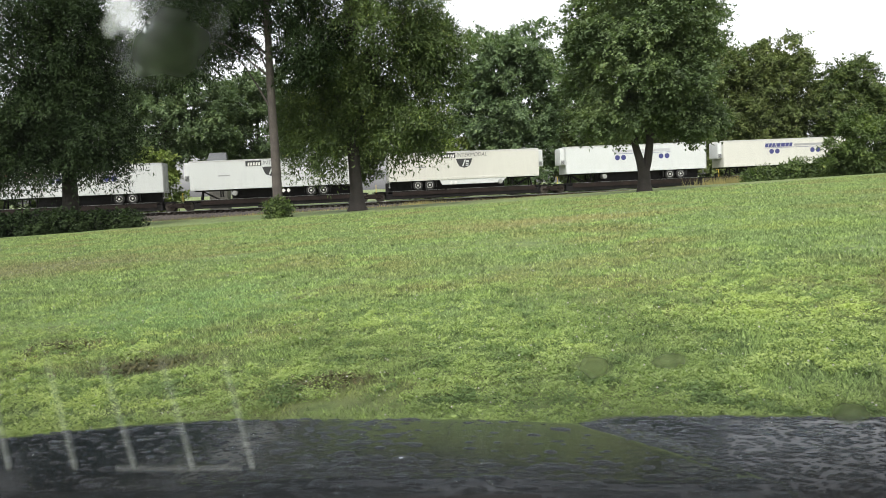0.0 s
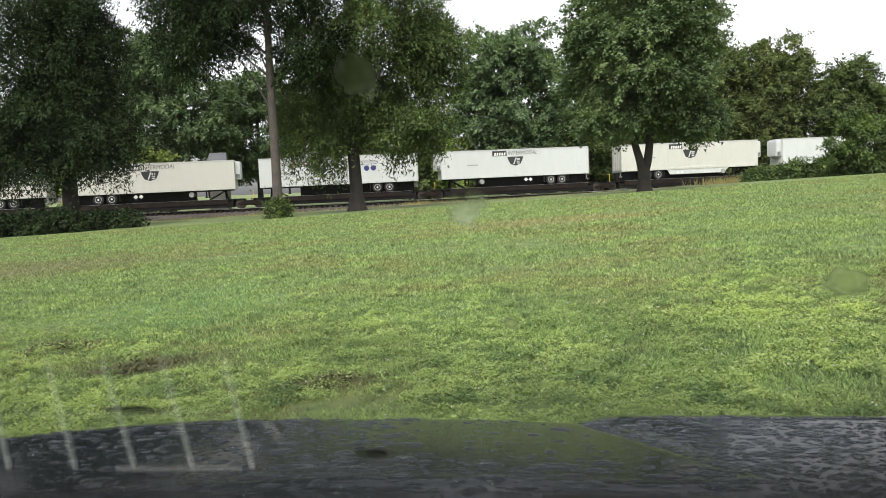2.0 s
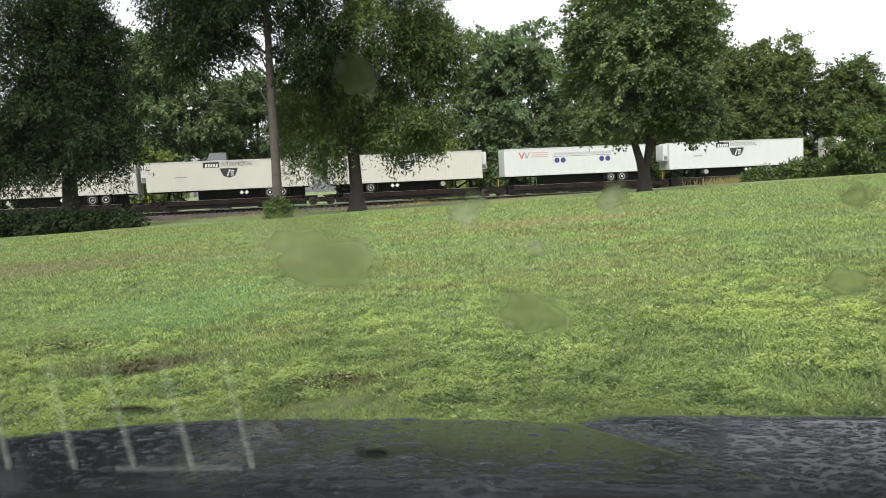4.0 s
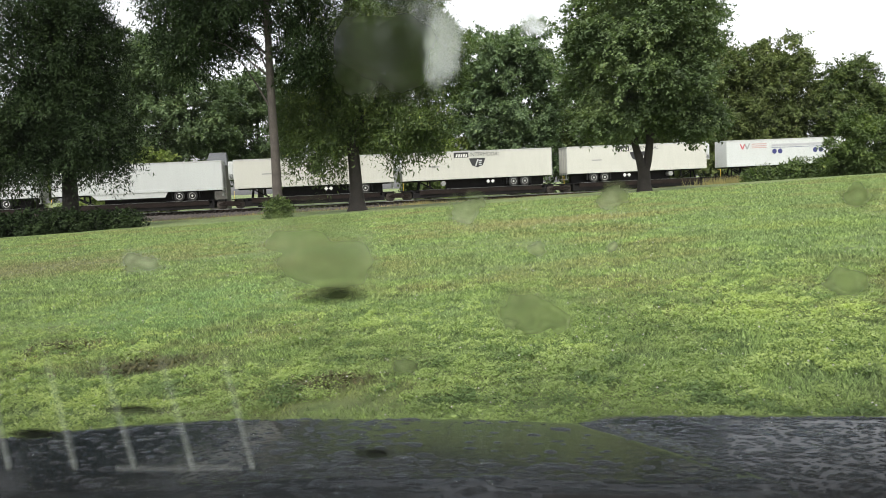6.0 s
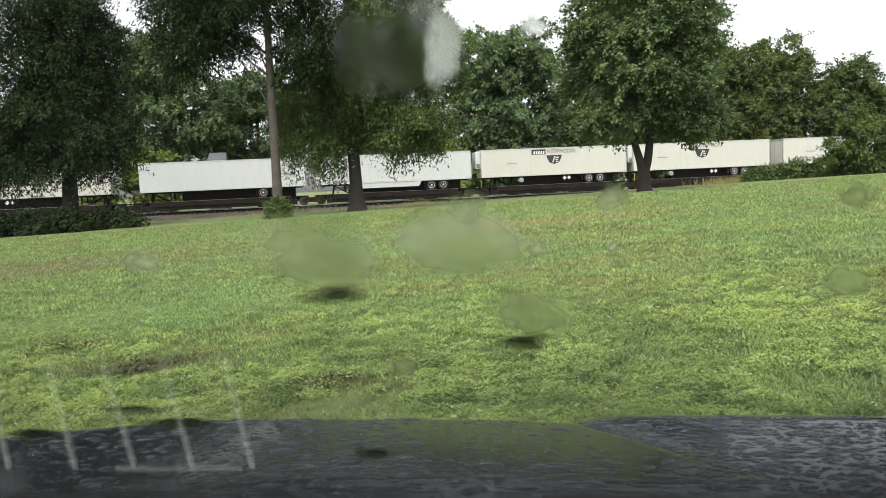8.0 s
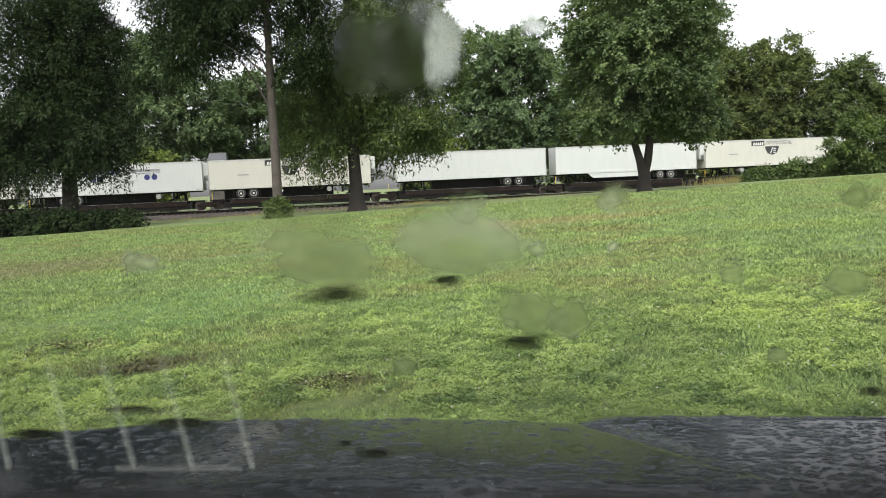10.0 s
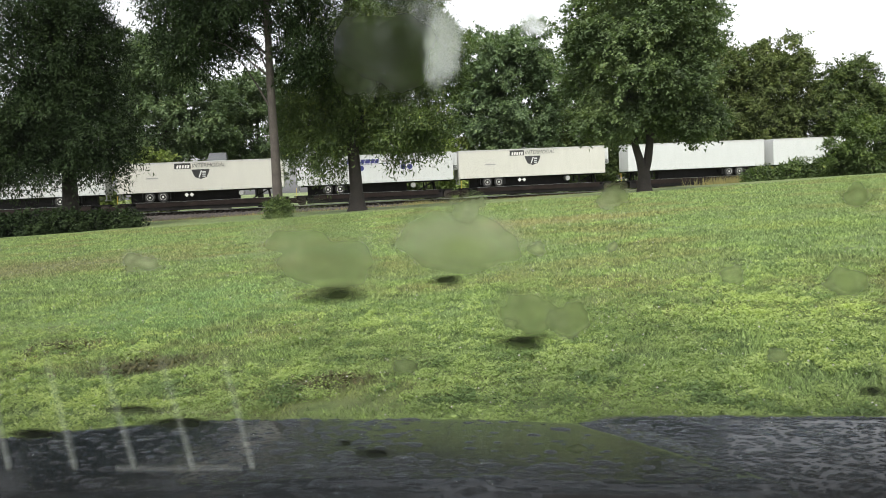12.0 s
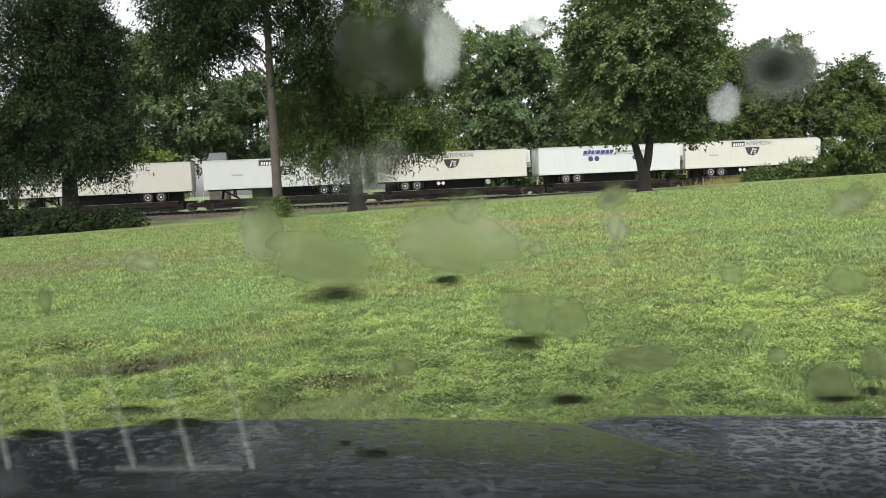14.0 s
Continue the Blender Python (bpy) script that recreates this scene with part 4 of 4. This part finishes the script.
def car():
    c = thing("car", CAR, "wet charcoal car parked on the lawn, beaded with rain", "car")
    xs, ys = np.linspace(-1.2, 1.3, 420), np.linspace(0.8, 2.15, 190)
    X, Y = np.meshgrid(xs, ys)
    nx = len(xs)
    i = (np.arange(len(ys) - 1)[:, None] * nx + np.arange(nx - 1)[None, :]).ravel()
    part("hood", mesh_np("hood", np.stack([X, Y, hood_z(X, Y)], -1).reshape(-1, 3), np.stack([i, i + 1, i + nx + 1, i + nx], -1), M_PAINT, True), None, c)
    part("bumper", box(bmesh.new(), -1.12, 1.22, 1.75, 2.06, 0.2, 0.5, 0.06), M_TRIM, c)
    part("grille", box(bmesh.new(), -0.8, 0.9, 1.9, 2.03, 0.4, 0.6, 0.03), M_TRIM, c)
    for x in (-1.1, 0.98):
        w = new("wheel")
        w.parent, w.location = c, (x + 0.1, 1.35, 0.33)
        bm = disc(bmesh.new(), (0, 0, 0), 0.33, 0.22, 32, "X")
        bmesh.ops.bevel(bm, geom=[e for e in bm.edges if abs(e.verts[0].co.x - e.verts[1].co.x) < 1e-4], offset=0.03, segments=2, affect="EDGES")
        part("tyre", bm, M_TYRE, w)
        part("rim", disc(bmesh.new(), (0, 0, 0), 0.21, 0.225, 20, "X"), M_GALV, w)
    for x in (-1.19, 1.21):
        part("fender", box(bmesh.new(), x, x + 0.08, 0.7, 1.9, 0.35, 0.6, 0.03), M_PAINT, c)
    # windscreen, cowl and dashboard
    part("cowl", box(bmesh.new(), -1.1, 1.2, 0.76, 0.81, 0.76, 0.79, 0.01), M_TRIM, c)
    s = part("windscreen", box(bmesh.new(), -0.85, 0.95, -0.0005, 0.0005, 0.0, 1.25), M_PANE, c, "clear slanted windscreen glass")
    me = s.data
    bm = bmesh.new()
    f = bm.faces.new([bm.verts.new(p) for p in ((-0.85, 0.0, 0), (0.95, 0.0, 0), (0.95, 1.25, 0), (-0.85, 1.25, 0))])
    bm.to_mesh(me), bm.free()
    s.matrix_local = glass_pose(0, 0, 0)
    s.visible_shadow = False
    d = part("dashboard", box(bmesh.new(), -0.85, 0.95, 0.1, 0.733, 0.93, 0.99, 0.004), M_DASH, c, "black dashboard below the windscreen")
    # Unseen black strip added to keep bright ground out of the glass reflection.
    bm = bmesh.new()
    f = bm.faces.new([bm.verts.new(p) for p in ((-0.85, 0.734, 0.984), (0.95, 0.734, 0.984), (0.95, 0.816, 0.938), (-0.85, 0.816, 0.938))])
    r = bmesh.ops.extrude_face_region(bm, geom=[f])
    bmesh.ops.translate(bm, verts=[v for v in r["geom"] if isinstance(v, bmesh.types.BMVert)], vec=(0, 0, -0.03))
    bmesh.ops.recalc_face_normals(bm, faces=bm.faces)
    part("dashboard_lip", bm, M_DASH, d)
    for k, (x, tilt) in enumerate(((-0.4, 9.5), (-0.342, 5.5), (-0.29, 1.5), (-0.237, -0.5), (-0.182, -2.0))):
        bm = disc(bmesh.new(), (0, 0, 0), 0.003, 0.14, 10)
        v = part("vent_slat", bm, M_CHROME, d, "pale grey plastic slat of the demister vent")
        v.location, v.rotation_euler[2] = (x, 0.622, 0.992), radians(tilt)
    for y, r, x0, x1 in ((0.617, 0.001, -0.39, -0.18), (0.693, 0.0024, -0.31, -0.19)):
        v = part("vent_bar", disc(bmesh.new(), ((x0 + x1) / 2, y, 0.992), r, x1 - x0, 10, "X"), M_BARGREY, d)
    return c


def glass_pose(u, v, lift):
    """A pose on the windscreen in the car's space: u across, v up the slope, lift off the glass."""
    return Matrix.Translation(GLASS_FOOT) @ pose(0, 0, 0, 180 - GLASS_SLOPE, 0, 0) @ pose(u, v, -lift)


CAR_OBJECT = car()
DROPS = []


def lens_mesh(seed, material):
    bm = bmesh.new()
    rings, seg, loops = 14, 40, []
    wob = [1 + 0.16 * noise.noise(Vector((1.3 * math.cos(2 * math.pi * j / seg), 1.3 * math.sin(2 * math.pi * j / seg), seed * 7.3))) for j in range(seg)]
    top = bm.verts.new((0, 0, -1))
    for k in range(1, rings + 1):
        r = k / rings
        loops.append([bm.verts.new((wob[j] * r * math.cos(2 * math.pi * j / seg), wob[j] * r * math.sin(2 * math.pi * j / seg), -((1 - r * r) ** 2))) for j in range(seg)])
    for j in range(seg):
        bm.faces.new((top, loops[0][j], loops[0][(j + 1) % seg]))
        for a, b in zip(loops, loops[1:]):
            bm.faces.new((a[j], b[j], b[(j + 1) % seg], a[(j + 1) % seg]))
    bm.faces.new(loops[-1])
    bmesh.ops.recalc_face_normals(bm, faces=bm.faces)
    for f in bm.faces:
        f.smooth = len(f.verts) < 5
    me = bpy.data.meshes.new("water_drop")
    bm.to_mesh(me), bm.free()
    me.materials.append(material)
    return me


FILMS = [lens_mesh(k, M_FILM) for k in range(3)]
DOMES = [lens_mesh(k, M_DROP) for k in range(3)]
DARKDROPS = [lens_mesh(k, M_DARKDROP) for k in range(3)]


def drop(u, v, a, b, turn, start, domed, wiped=False):
    """A rain drop on the windscreen: place, half length, half breadth, turn, the time at which it lands, and its kind:
    0 a thin film, 1 a clear dome, 2 a dome with shade tinted in.
    """
    o = tagged(new("water_drop", (FILMS, DOMES, DARKDROPS)[domed][len(DROPS) % 3]), "blurred clear rain drop lying on the windscreen glass", "water drop", "rain drops on the windscreen")
    wide = 1.55 if domed == 2 else 1.28
    o.scale = (a * wide, b * wide, min(a, b) * (0.12 if domed else 0.02))
    o.matrix_basis = CAR @ glass_pose(u, v, 0.002) @ pose(0, 0, 0, 0, 0, turn) @ Matrix.Diagonal((*o.scale, 1))
    DROPS.append((o, u, v, turn, start, wiped))


def rain_drops():
    drop(-0.0544, 0.7654, 0.0196, 0.0124, 58, 0, 0, True)
    drop(-0.0613, 0.7728, 0.0102, 0.0045, 64, 0, 1, True)
    drop(0.0725, 0.5337, 0.0253, 0.0131, -76, 0, 0, True)
    drop(0.1050, 0.5448, 0.0216, 0.0097, -71, 0, 0, True)
    drop(0.2413, 0.4423, 0.0425, 0.0166, -59, 0, 0, True)
    drop(0.0714, 0.7511, 0.0063, 0.0034, -58, 0.2, 1, True)
    drop(-0.0184, 0.7536, 0.0108, 0.0057, 82, 1, 0)
    drop(0.0075, 0.6933, 0.0125, 0.0078, -87, 1.4, 0)
    drop(-0.1751, 0.4522, 0.0221, 0.0117, 9, 1.3, 2)
    drop(-0.0474, 0.3138, 0.0224, 0.0175, 79, 1.6, 2)
    drop(0.0283, 0.5978, 0.0101, 0.0045, -84, 1.5, 0)
    drop(0.1423, 0.6400, 0.0212, 0.0093, -57, 1.9, 0)
    drop(0.0317, 0.6663, 0.0099, 0.0050, -81, 2.5, 0)
    drop(-0.0383, 0.6548, 0.0436, 0.0272, 77, 2.8, 0)
    drop(0.1165, 0.7020, 0.0135, 0.0062, -55, 2.9, 0)
    drop(0.0482, 0.6994, 0.0106, 0.0067, -70, 2.8, 0)
    drop(0.0378, 0.6069, 0.0353, 0.0179, -81, 3.8, 0)
    drop(-0.0104, 0.7620, 0.0192, 0.0141, 82, 4.2, 0)
    drop(0.0001, 0.7611, 0.0153, 0.0047, -90, 4.3, 1)
    drop(-0.0177, 0.5359, 0.0198, 0.0088, 87, 4.4, 0)
    drop(-0.0370, 0.6262, 0.0135, 0.0097, 7, 4.6, 2)
    drop(-0.0977, 0.6558, 0.0160, 0.0084, 63, 4.8, 0)
    drop(0.0183, 0.7700, 0.0048, 0.0035, -76, 4.9, 1)
    drop(0.0544, 0.6689, 0.0069, 0.0036, -74, 4.9, 0)
    drop(-0.2634, 0.3836, 0.0268, 0.0161, 20, 5, 2)
    drop(0.0364, 0.5732, 0.0147, 0.0114, -9, 6.2, 2)
    drop(-0.1579, 0.4136, 0.0250, 0.0182, 25, 6.3, 2)
    drop(0.0064, 0.6672, 0.0403, 0.0268, -88, 8, 0)
    drop(0.0011, 0.6416, 0.0068, 0.0052, -0, 8.1, 2)
    drop(0.0504, 0.6011, 0.0317, 0.0121, -80, 8.1, 0)
    drop(-0.0646, 0.3563, 0.0115, 0.0061, 81, 9, 2)
    drop(0.0995, 0.6466, 0.0127, 0.0058, -66, 9.4, 0)
    drop(0.1513, 0.5552, 0.0178, 0.0074, -63, 9.5, 0)
    drop(0.2292, 0.4890, 0.0148, 0.0073, -52, 9.8, 2)
    drop(0.0963, 0.3349, 0.0323, 0.0107, -80, 9.9, 0)
    drop(0.0903, 0.5519, 0.0428, 0.0234, -71, 12.2, 0)
    drop(-0.0536, 0.6755, 0.0306, 0.0110, 77, 12.3, 0)
    drop(0.0528, 0.6824, 0.0184, 0.0050, -77, 12.2, 0)
    drop(0.1151, 0.6967, 0.0158, 0.0067, -58, 12.2, 0)
    drop(0.1261, 0.5893, 0.0129, 0.0047, -67, 12.4, 0)
    drop(0.0712, 0.7560, 0.0137, 0.0086, -50, 12.7, 2)
    drop(0.0646, 0.7444, 0.0095, 0.0045, -66, 12.7, 1)
    drop(0.0712, 0.4724, 0.0159, 0.0104, -74, 12.85, 2)
    drop(0.1167, 0.4697, 0.0280, 0.0137, -71, 13, 0)
    drop(0.2011, 0.5027, 0.0571, 0.0213, -61, 13, 0)
    drop(0.2172, 0.4745, 0.0221, 0.0093, -6, 13.2, 2)
    drop(-0.1483, 0.6194, 0.0234, 0.0040, 64, 13, 0)
    drop(-0.0206, 0.7144, 0.0189, 0.0139, 78, 13.4, 1)
    drop(-0.0980, 0.4601, 0.0353, 0.0093, 78, 13.6, 0)
    drop(0.2031, 0.5409, 0.0441, 0.0075, -62, 13.6, 0)


rain_drops()


def water_beads():
    rng = np.random.default_rng(21)
    n = 13000
    y = 0.95 + 0.9 * rng.uniform(0, 1, n) ** 1.2
    x = rng.uniform(-1.15, 1.2, n)
    r = rng.uniform(0.0016, 0.006, n) * np.where(rng.uniform(0, 1, n) > 0.85, 2.0, 1.0)
    keep = (rng.uniform(0, 1, n) < (0.3 - 0.22 * smooth(-0.25, 0.05, x)) + 0.5 * smooth(1.35, 1.2, y)) | (x > crease_x(y))
    x, y, r = x[keep], y[keep], r[keep]
    z = hood_z(x, y)
    long = rng.uniform(0.9, 2.6, len(x))
    seg, V, Fq = 8, [], []
    for ring, (q, h) in enumerate(((1.0, -0.05), (0.85, 0.2), (0.45, 0.36), (0.02, 0.4))):
        t = np.arange(seg) * 2 * math.pi / seg
        V.append(np.stack([x[:, None] + (r * long)[:, None] * q * np.cos(t), y[:, None] + r[:, None] * q * np.sin(t), z[:, None] + r[:, None] * h + 0 * t], -1))
    V = np.stack(V, 1).reshape(-1, 3)
    j = np.arange(seg)
    base = np.concatenate([np.stack([k * seg + j, k * seg + (j + 1) % seg, (k + 1) * seg + (j + 1) % seg, (k + 1) * seg + j], -1) for k in range(3)])
    Fq = (np.arange(len(x)) * 4 * seg)[:, None, None] + base[None]
    o = new("water_beads", mesh_np("water_beads", V, Fq.reshape(-1, 4), M_BEAD, True))
    o.matrix_world = CAR
    tagged(o, "rain water beading on the dark car hood", "water beads", kind="stuff")


water_beads()


def wiper():
    w = thing("wiper", Matrix(), "black windscreen wiper sweeping across the wet glass", "wiper")
    part("arm", box(bmesh.new(), -0.008, 0.008, 0.0, 0.4, -0.03, -0.02, 0.003), M_TRIM, w)
    bm = box(bmesh.new(), -0.008, 0.008, 0.2, 0.86, -0.016, -0.003, 0.003)
    part("blade", bm, M_TYRE, w)
    return w


WIPER = wiper()


# ---- grass blades over the turf ----
def grass():
    rng = np.random.default_rng(8)
    tufts, per = 76000, 9
    Y = np.exp(rng.uniform(math.log(3.0), math.log(46), tufts))
    X = rng.uniform(-1, 1, tufts) * (0.62 * Y + 0.6) + 0.0 * Y
    keep = np.array([noise.fractal(Vector((x * 0.8, y * 0.8, 3.0)), 1.0, 2.0, 3) for x, y in zip(X, Y)]) > -0.45
    for x, y, rx, ry, _ in WORN_SPOTS[:3]:
        keep &= (((X - x) / rx) ** 2 + ((Y - y) / ry) ** 2 > 0.9) | (rng.uniform(0, 1, tufts) < 0.4)
    X, Y = X[keep], Y[keep]
    n = len(X) * per
    sp = 0.03 + 0.011 * np.repeat(Y, per)
    x, y = np.repeat(X, per) + rng.normal(0, 1, n) * sp, np.repeat(Y, per) + rng.normal(0, 1, n) * sp
    h = (0.028 + 0.001 * y) * rng.uniform(0.45, 1.5, n)
    w = (0.003 + 0.0008 * y) * rng.uniform(0.6, 1.4, n)
    t = rng.uniform(0, 2 * math.pi, n)
    z = ground_z(x, y)
    foot = np.stack([x, y, z - 0.01], 1)
    side = np.stack([np.cos(t), np.sin(t), np.zeros(n)], 1) * w[:, None]
    lean = rng.normal(0, 0.6, (n, 2)) * h[:, None]
    V = np.stack([foot - side, foot + side, foot + np.column_stack([lean, h])], 1).reshape(-1, 3)
    tagged(new("grass", mesh_np("grass", V, np.arange(3 * n).reshape(-1, 3), M_BLADE)), "short mown grass blades mixed with clover", "grass", kind="stuff")
    # clumps of broad-leaved weeds and clover near the car
    m = 9500
    Y = np.exp(rng.uniform(math.log(3.2), math.log(11), m))
    X = rng.uniform(-1, 1, m) * (0.62 * Y + 0.6)
    dens = np.array([noise.fractal(Vector((x * 0.7, y * 0.7, 9.0)), 1.0, 2.0, 4) for x, y in zip(X, Y)])
    some = (dens > -0.3) & (rng.uniform(0, 1, m) < np.clip((11 - Y) / 4.5, 0, 1))
    X, Y, dens = X[some], Y[some], dens[some]
    k = 60
    n = len(X) * k
    wide = np.repeat(rng.uniform(0.03, 0.1, len(X)) * (1 + 0.05 * Y), k)
    tall = np.repeat(rng.uniform(0.025, 0.075, len(X)) + 0.05 * np.clip(dens, 0, 0.5), k)
    u, t = rng.normal(0, 0.55, (n, 2)), rng.uniform(0, 2 * math.pi, n)
    x, y = np.repeat(X, k) + u[:, 0] * wide, np.repeat(Y, k) + u[:, 1] * wide
    s = np.repeat(rng.uniform(0.004, 0.0095, len(X)), k) * rng.uniform(0.6, 1.3, n) * (1 + 0.05 * y)
    z = ground_z(x, y) + tall * np.clip(1 - 0.6 * (u ** 2).sum(1), 0.1, 1) * rng.uniform(0.5, 1.0, n)
    c = np.stack([x, y, z], 1)
    a = np.stack([np.cos(t), np.sin(t), rng.normal(0.15, 0.4, n)], 1) * s[:, None]
    b = np.stack([-np.sin(t), np.cos(t), rng.normal(0, 0.4, n)], 1) * s[:, None] * 0.55
    V = np.stack([c - a, c + b, c + a, c - b], 1)
    deep = np.array([noise.fractal(Vector((p * 3.2, q * 3.2, 17.0)), 1.0, 2.0, 4) for p, q in zip(X, Y)]) > 0.22
    deep = np.repeat(deep & (Y < 9), k)
    D = V[deep].reshape(-1, 3)
    V = V[~deep].reshape(-1, 3)
    tagged(new("weed_clumps", mesh_np("weed_clumps", D, np.arange(len(D)).reshape(-1, 4), L_WEED)), "dark green broad-leaved weed clumps in the lawn", "weeds", kind="stuff")
    # withered, reddish rosettes on the bare spots
    B = []
    for x, y, rx, ry, _ in WORN_SPOTS[:3]:
        B.append(np.stack([rng.normal(x, rx * 0.5, 420), rng.normal(y, ry * 0.5, 420)], 1))
    B = np.concatenate(B)
    kb = len(B)
    t, s = rng.uniform(0, 2 * math.pi, kb), rng.uniform(0.012, 0.035, kb)
    c = np.column_stack([B, ground_z(B[:, 0], B[:, 1]) + rng.uniform(0.01, 0.05, kb)])
    a = np.stack([np.cos(t), np.sin(t), rng.normal(0.2, 0.4, kb)], 1) * s[:, None]
    b = np.stack([-np.sin(t), np.cos(t), rng.normal(0, 0.3, kb)], 1) * s[:, None] * 0.35
    W = np.stack([c - a, c + b, c + a, c - b], 1).reshape(-1, 3)
    tagged(new("withered_weeds", mesh_np("withered_weeds", W, np.arange(4 * kb).reshape(-1, 4), L_WITHER)), "reddish-brown withered weed leaves on bare lawn spots", "weeds", kind="stuff")
    q = 900
    fy = np.exp(rng.uniform(math.log(3.5), math.log(34), q))
    fx = rng.uniform(-1, 1, q) * (0.62 * fy + 0.6)
    fs = (0.004 + 0.0005 * fy) * rng.uniform(0.6, 1.3, q)
    fz = ground_z(fx, fy) + rng.uniform(0.03, 0.07, q) + 0.001 * fy
    F0 = np.stack([fx, fy, fz], 1)
    tips = [np.array(o) * fs[:, None] for o in ((1, 0, 0), (0, 1, 0), (-1, 0, 0), (0, -1, 0), (0, 0, 1.3))]
    W = np.stack([F0 + o for o in tips], 1).reshape(-1, 3)
    tri = (np.arange(q) * 5)[:, None, None] + np.array([(0, 1, 4), (1, 2, 4), (2, 3, 4), (3, 0, 4)])[None]
    tagged(new("clover_flowers", mesh_np("clover_flowers", W, tri.reshape(-1, 3), M_FLOWER)), "tiny white clover flower heads scattered over the lawn", "clover flowers", kind="stuff")
    tagged(new("clover", mesh_np("clover", V, np.arange(len(V)).reshape(-1, 4), L_CLOVER)), "low clover and broad-leaved weeds in the lawn", "clover", kind="stuff")


M_FLOWER = worn("clover_flower_white", (0.42, 0.42, 0.36), 0.8, 0, 3.0, 0.2)
L_CLOVER = foliage("clover_leaves", (0.13, 0.18, 0.065), (0.36, 0.45, 0.165), (0.52, 0.6, 0.28), 0.42)
L_WEED = foliage("dark_weed_leaves", (0.05, 0.085, 0.03), (0.16, 0.235, 0.08), (0.28, 0.36, 0.13), 0.3)
L_WITHER = foliage("withered_leaves", (0.04, 0.05, 0.02), (0.09, 0.088, 0.034), (0.17, 0.115, 0.05), 0.2)
grass()



# ---- what moves ----
def motions():
    along = Vector((math.cos(radians(YAW)), math.sin(radians(YAW)), GRADE))
    for ob, s in MOVERS:
        rows = [(t, Matrix.Translation(along * (s + SPEED * t)) @ TRACK) for t in (0.0, 3.5, 7.0, 10.5, 14.0)]
        walk(ob, rows)
    for ob, u, v, turn, start, wiped in DROPS:
        spin = pose(0, 0, 0, 0, 0, turn)
        here, above = CAR @ glass_pose(u, v, 0.002) @ spin, CAR @ glass_pose(u, v + 0.5, 0.9) @ spin
        if wiped:
            gone = CAR @ glass_pose(u + 0.55, v - 0.3, 0.002) @ spin
            rows = [(0.0, here), (0.6, here), (0.7, gone), (14.0, gone)]
            if start:
                rows = [(0.0, above), (start - 0.04, above), (start, here), (0.6, here), (0.7, gone), (14.0, gone)]
        else:
            rows = [(0.0, above), (start - 0.04, above), (start, here), (14.0, here)]
        walk(ob, rows)
    sweep = [(0.0, 97), (0.5, 97), (0.5667, 50), (0.6, 22), (0.6667, 2), (0.7, -6), (0.7667, -55), (0.8, -98), (14.0, -98)]
    walk(WIPER, [(t, CAR @ glass_pose(0.13, -0.13, 0.003) @ pose(0, 0, 0, 0, 0, a)) for t, a in sweep])
    steps = round(14.0 * FPS)
    turn = math.degrees(SPEED / FPS / 0.457)
    keyed = {}
    for w in WHEELS:
        k = w.location.x > 0
        if k not in keyed:
            walk(w, [(i / FPS, Matrix.Translation(w.location) @ pose(0, 0, 0, 0, (turn * i) % 360, 0)) for i in range(steps + 1)])
            keyed[k] = w
        else:
            w.rotation_mode = "QUATERNION"
            w.animation_data_create()
            w.animation_data.action = keyed[k].animation_data.action
            w.animation_data.action_slot = keyed[k].animation_data.action_slot


motions()
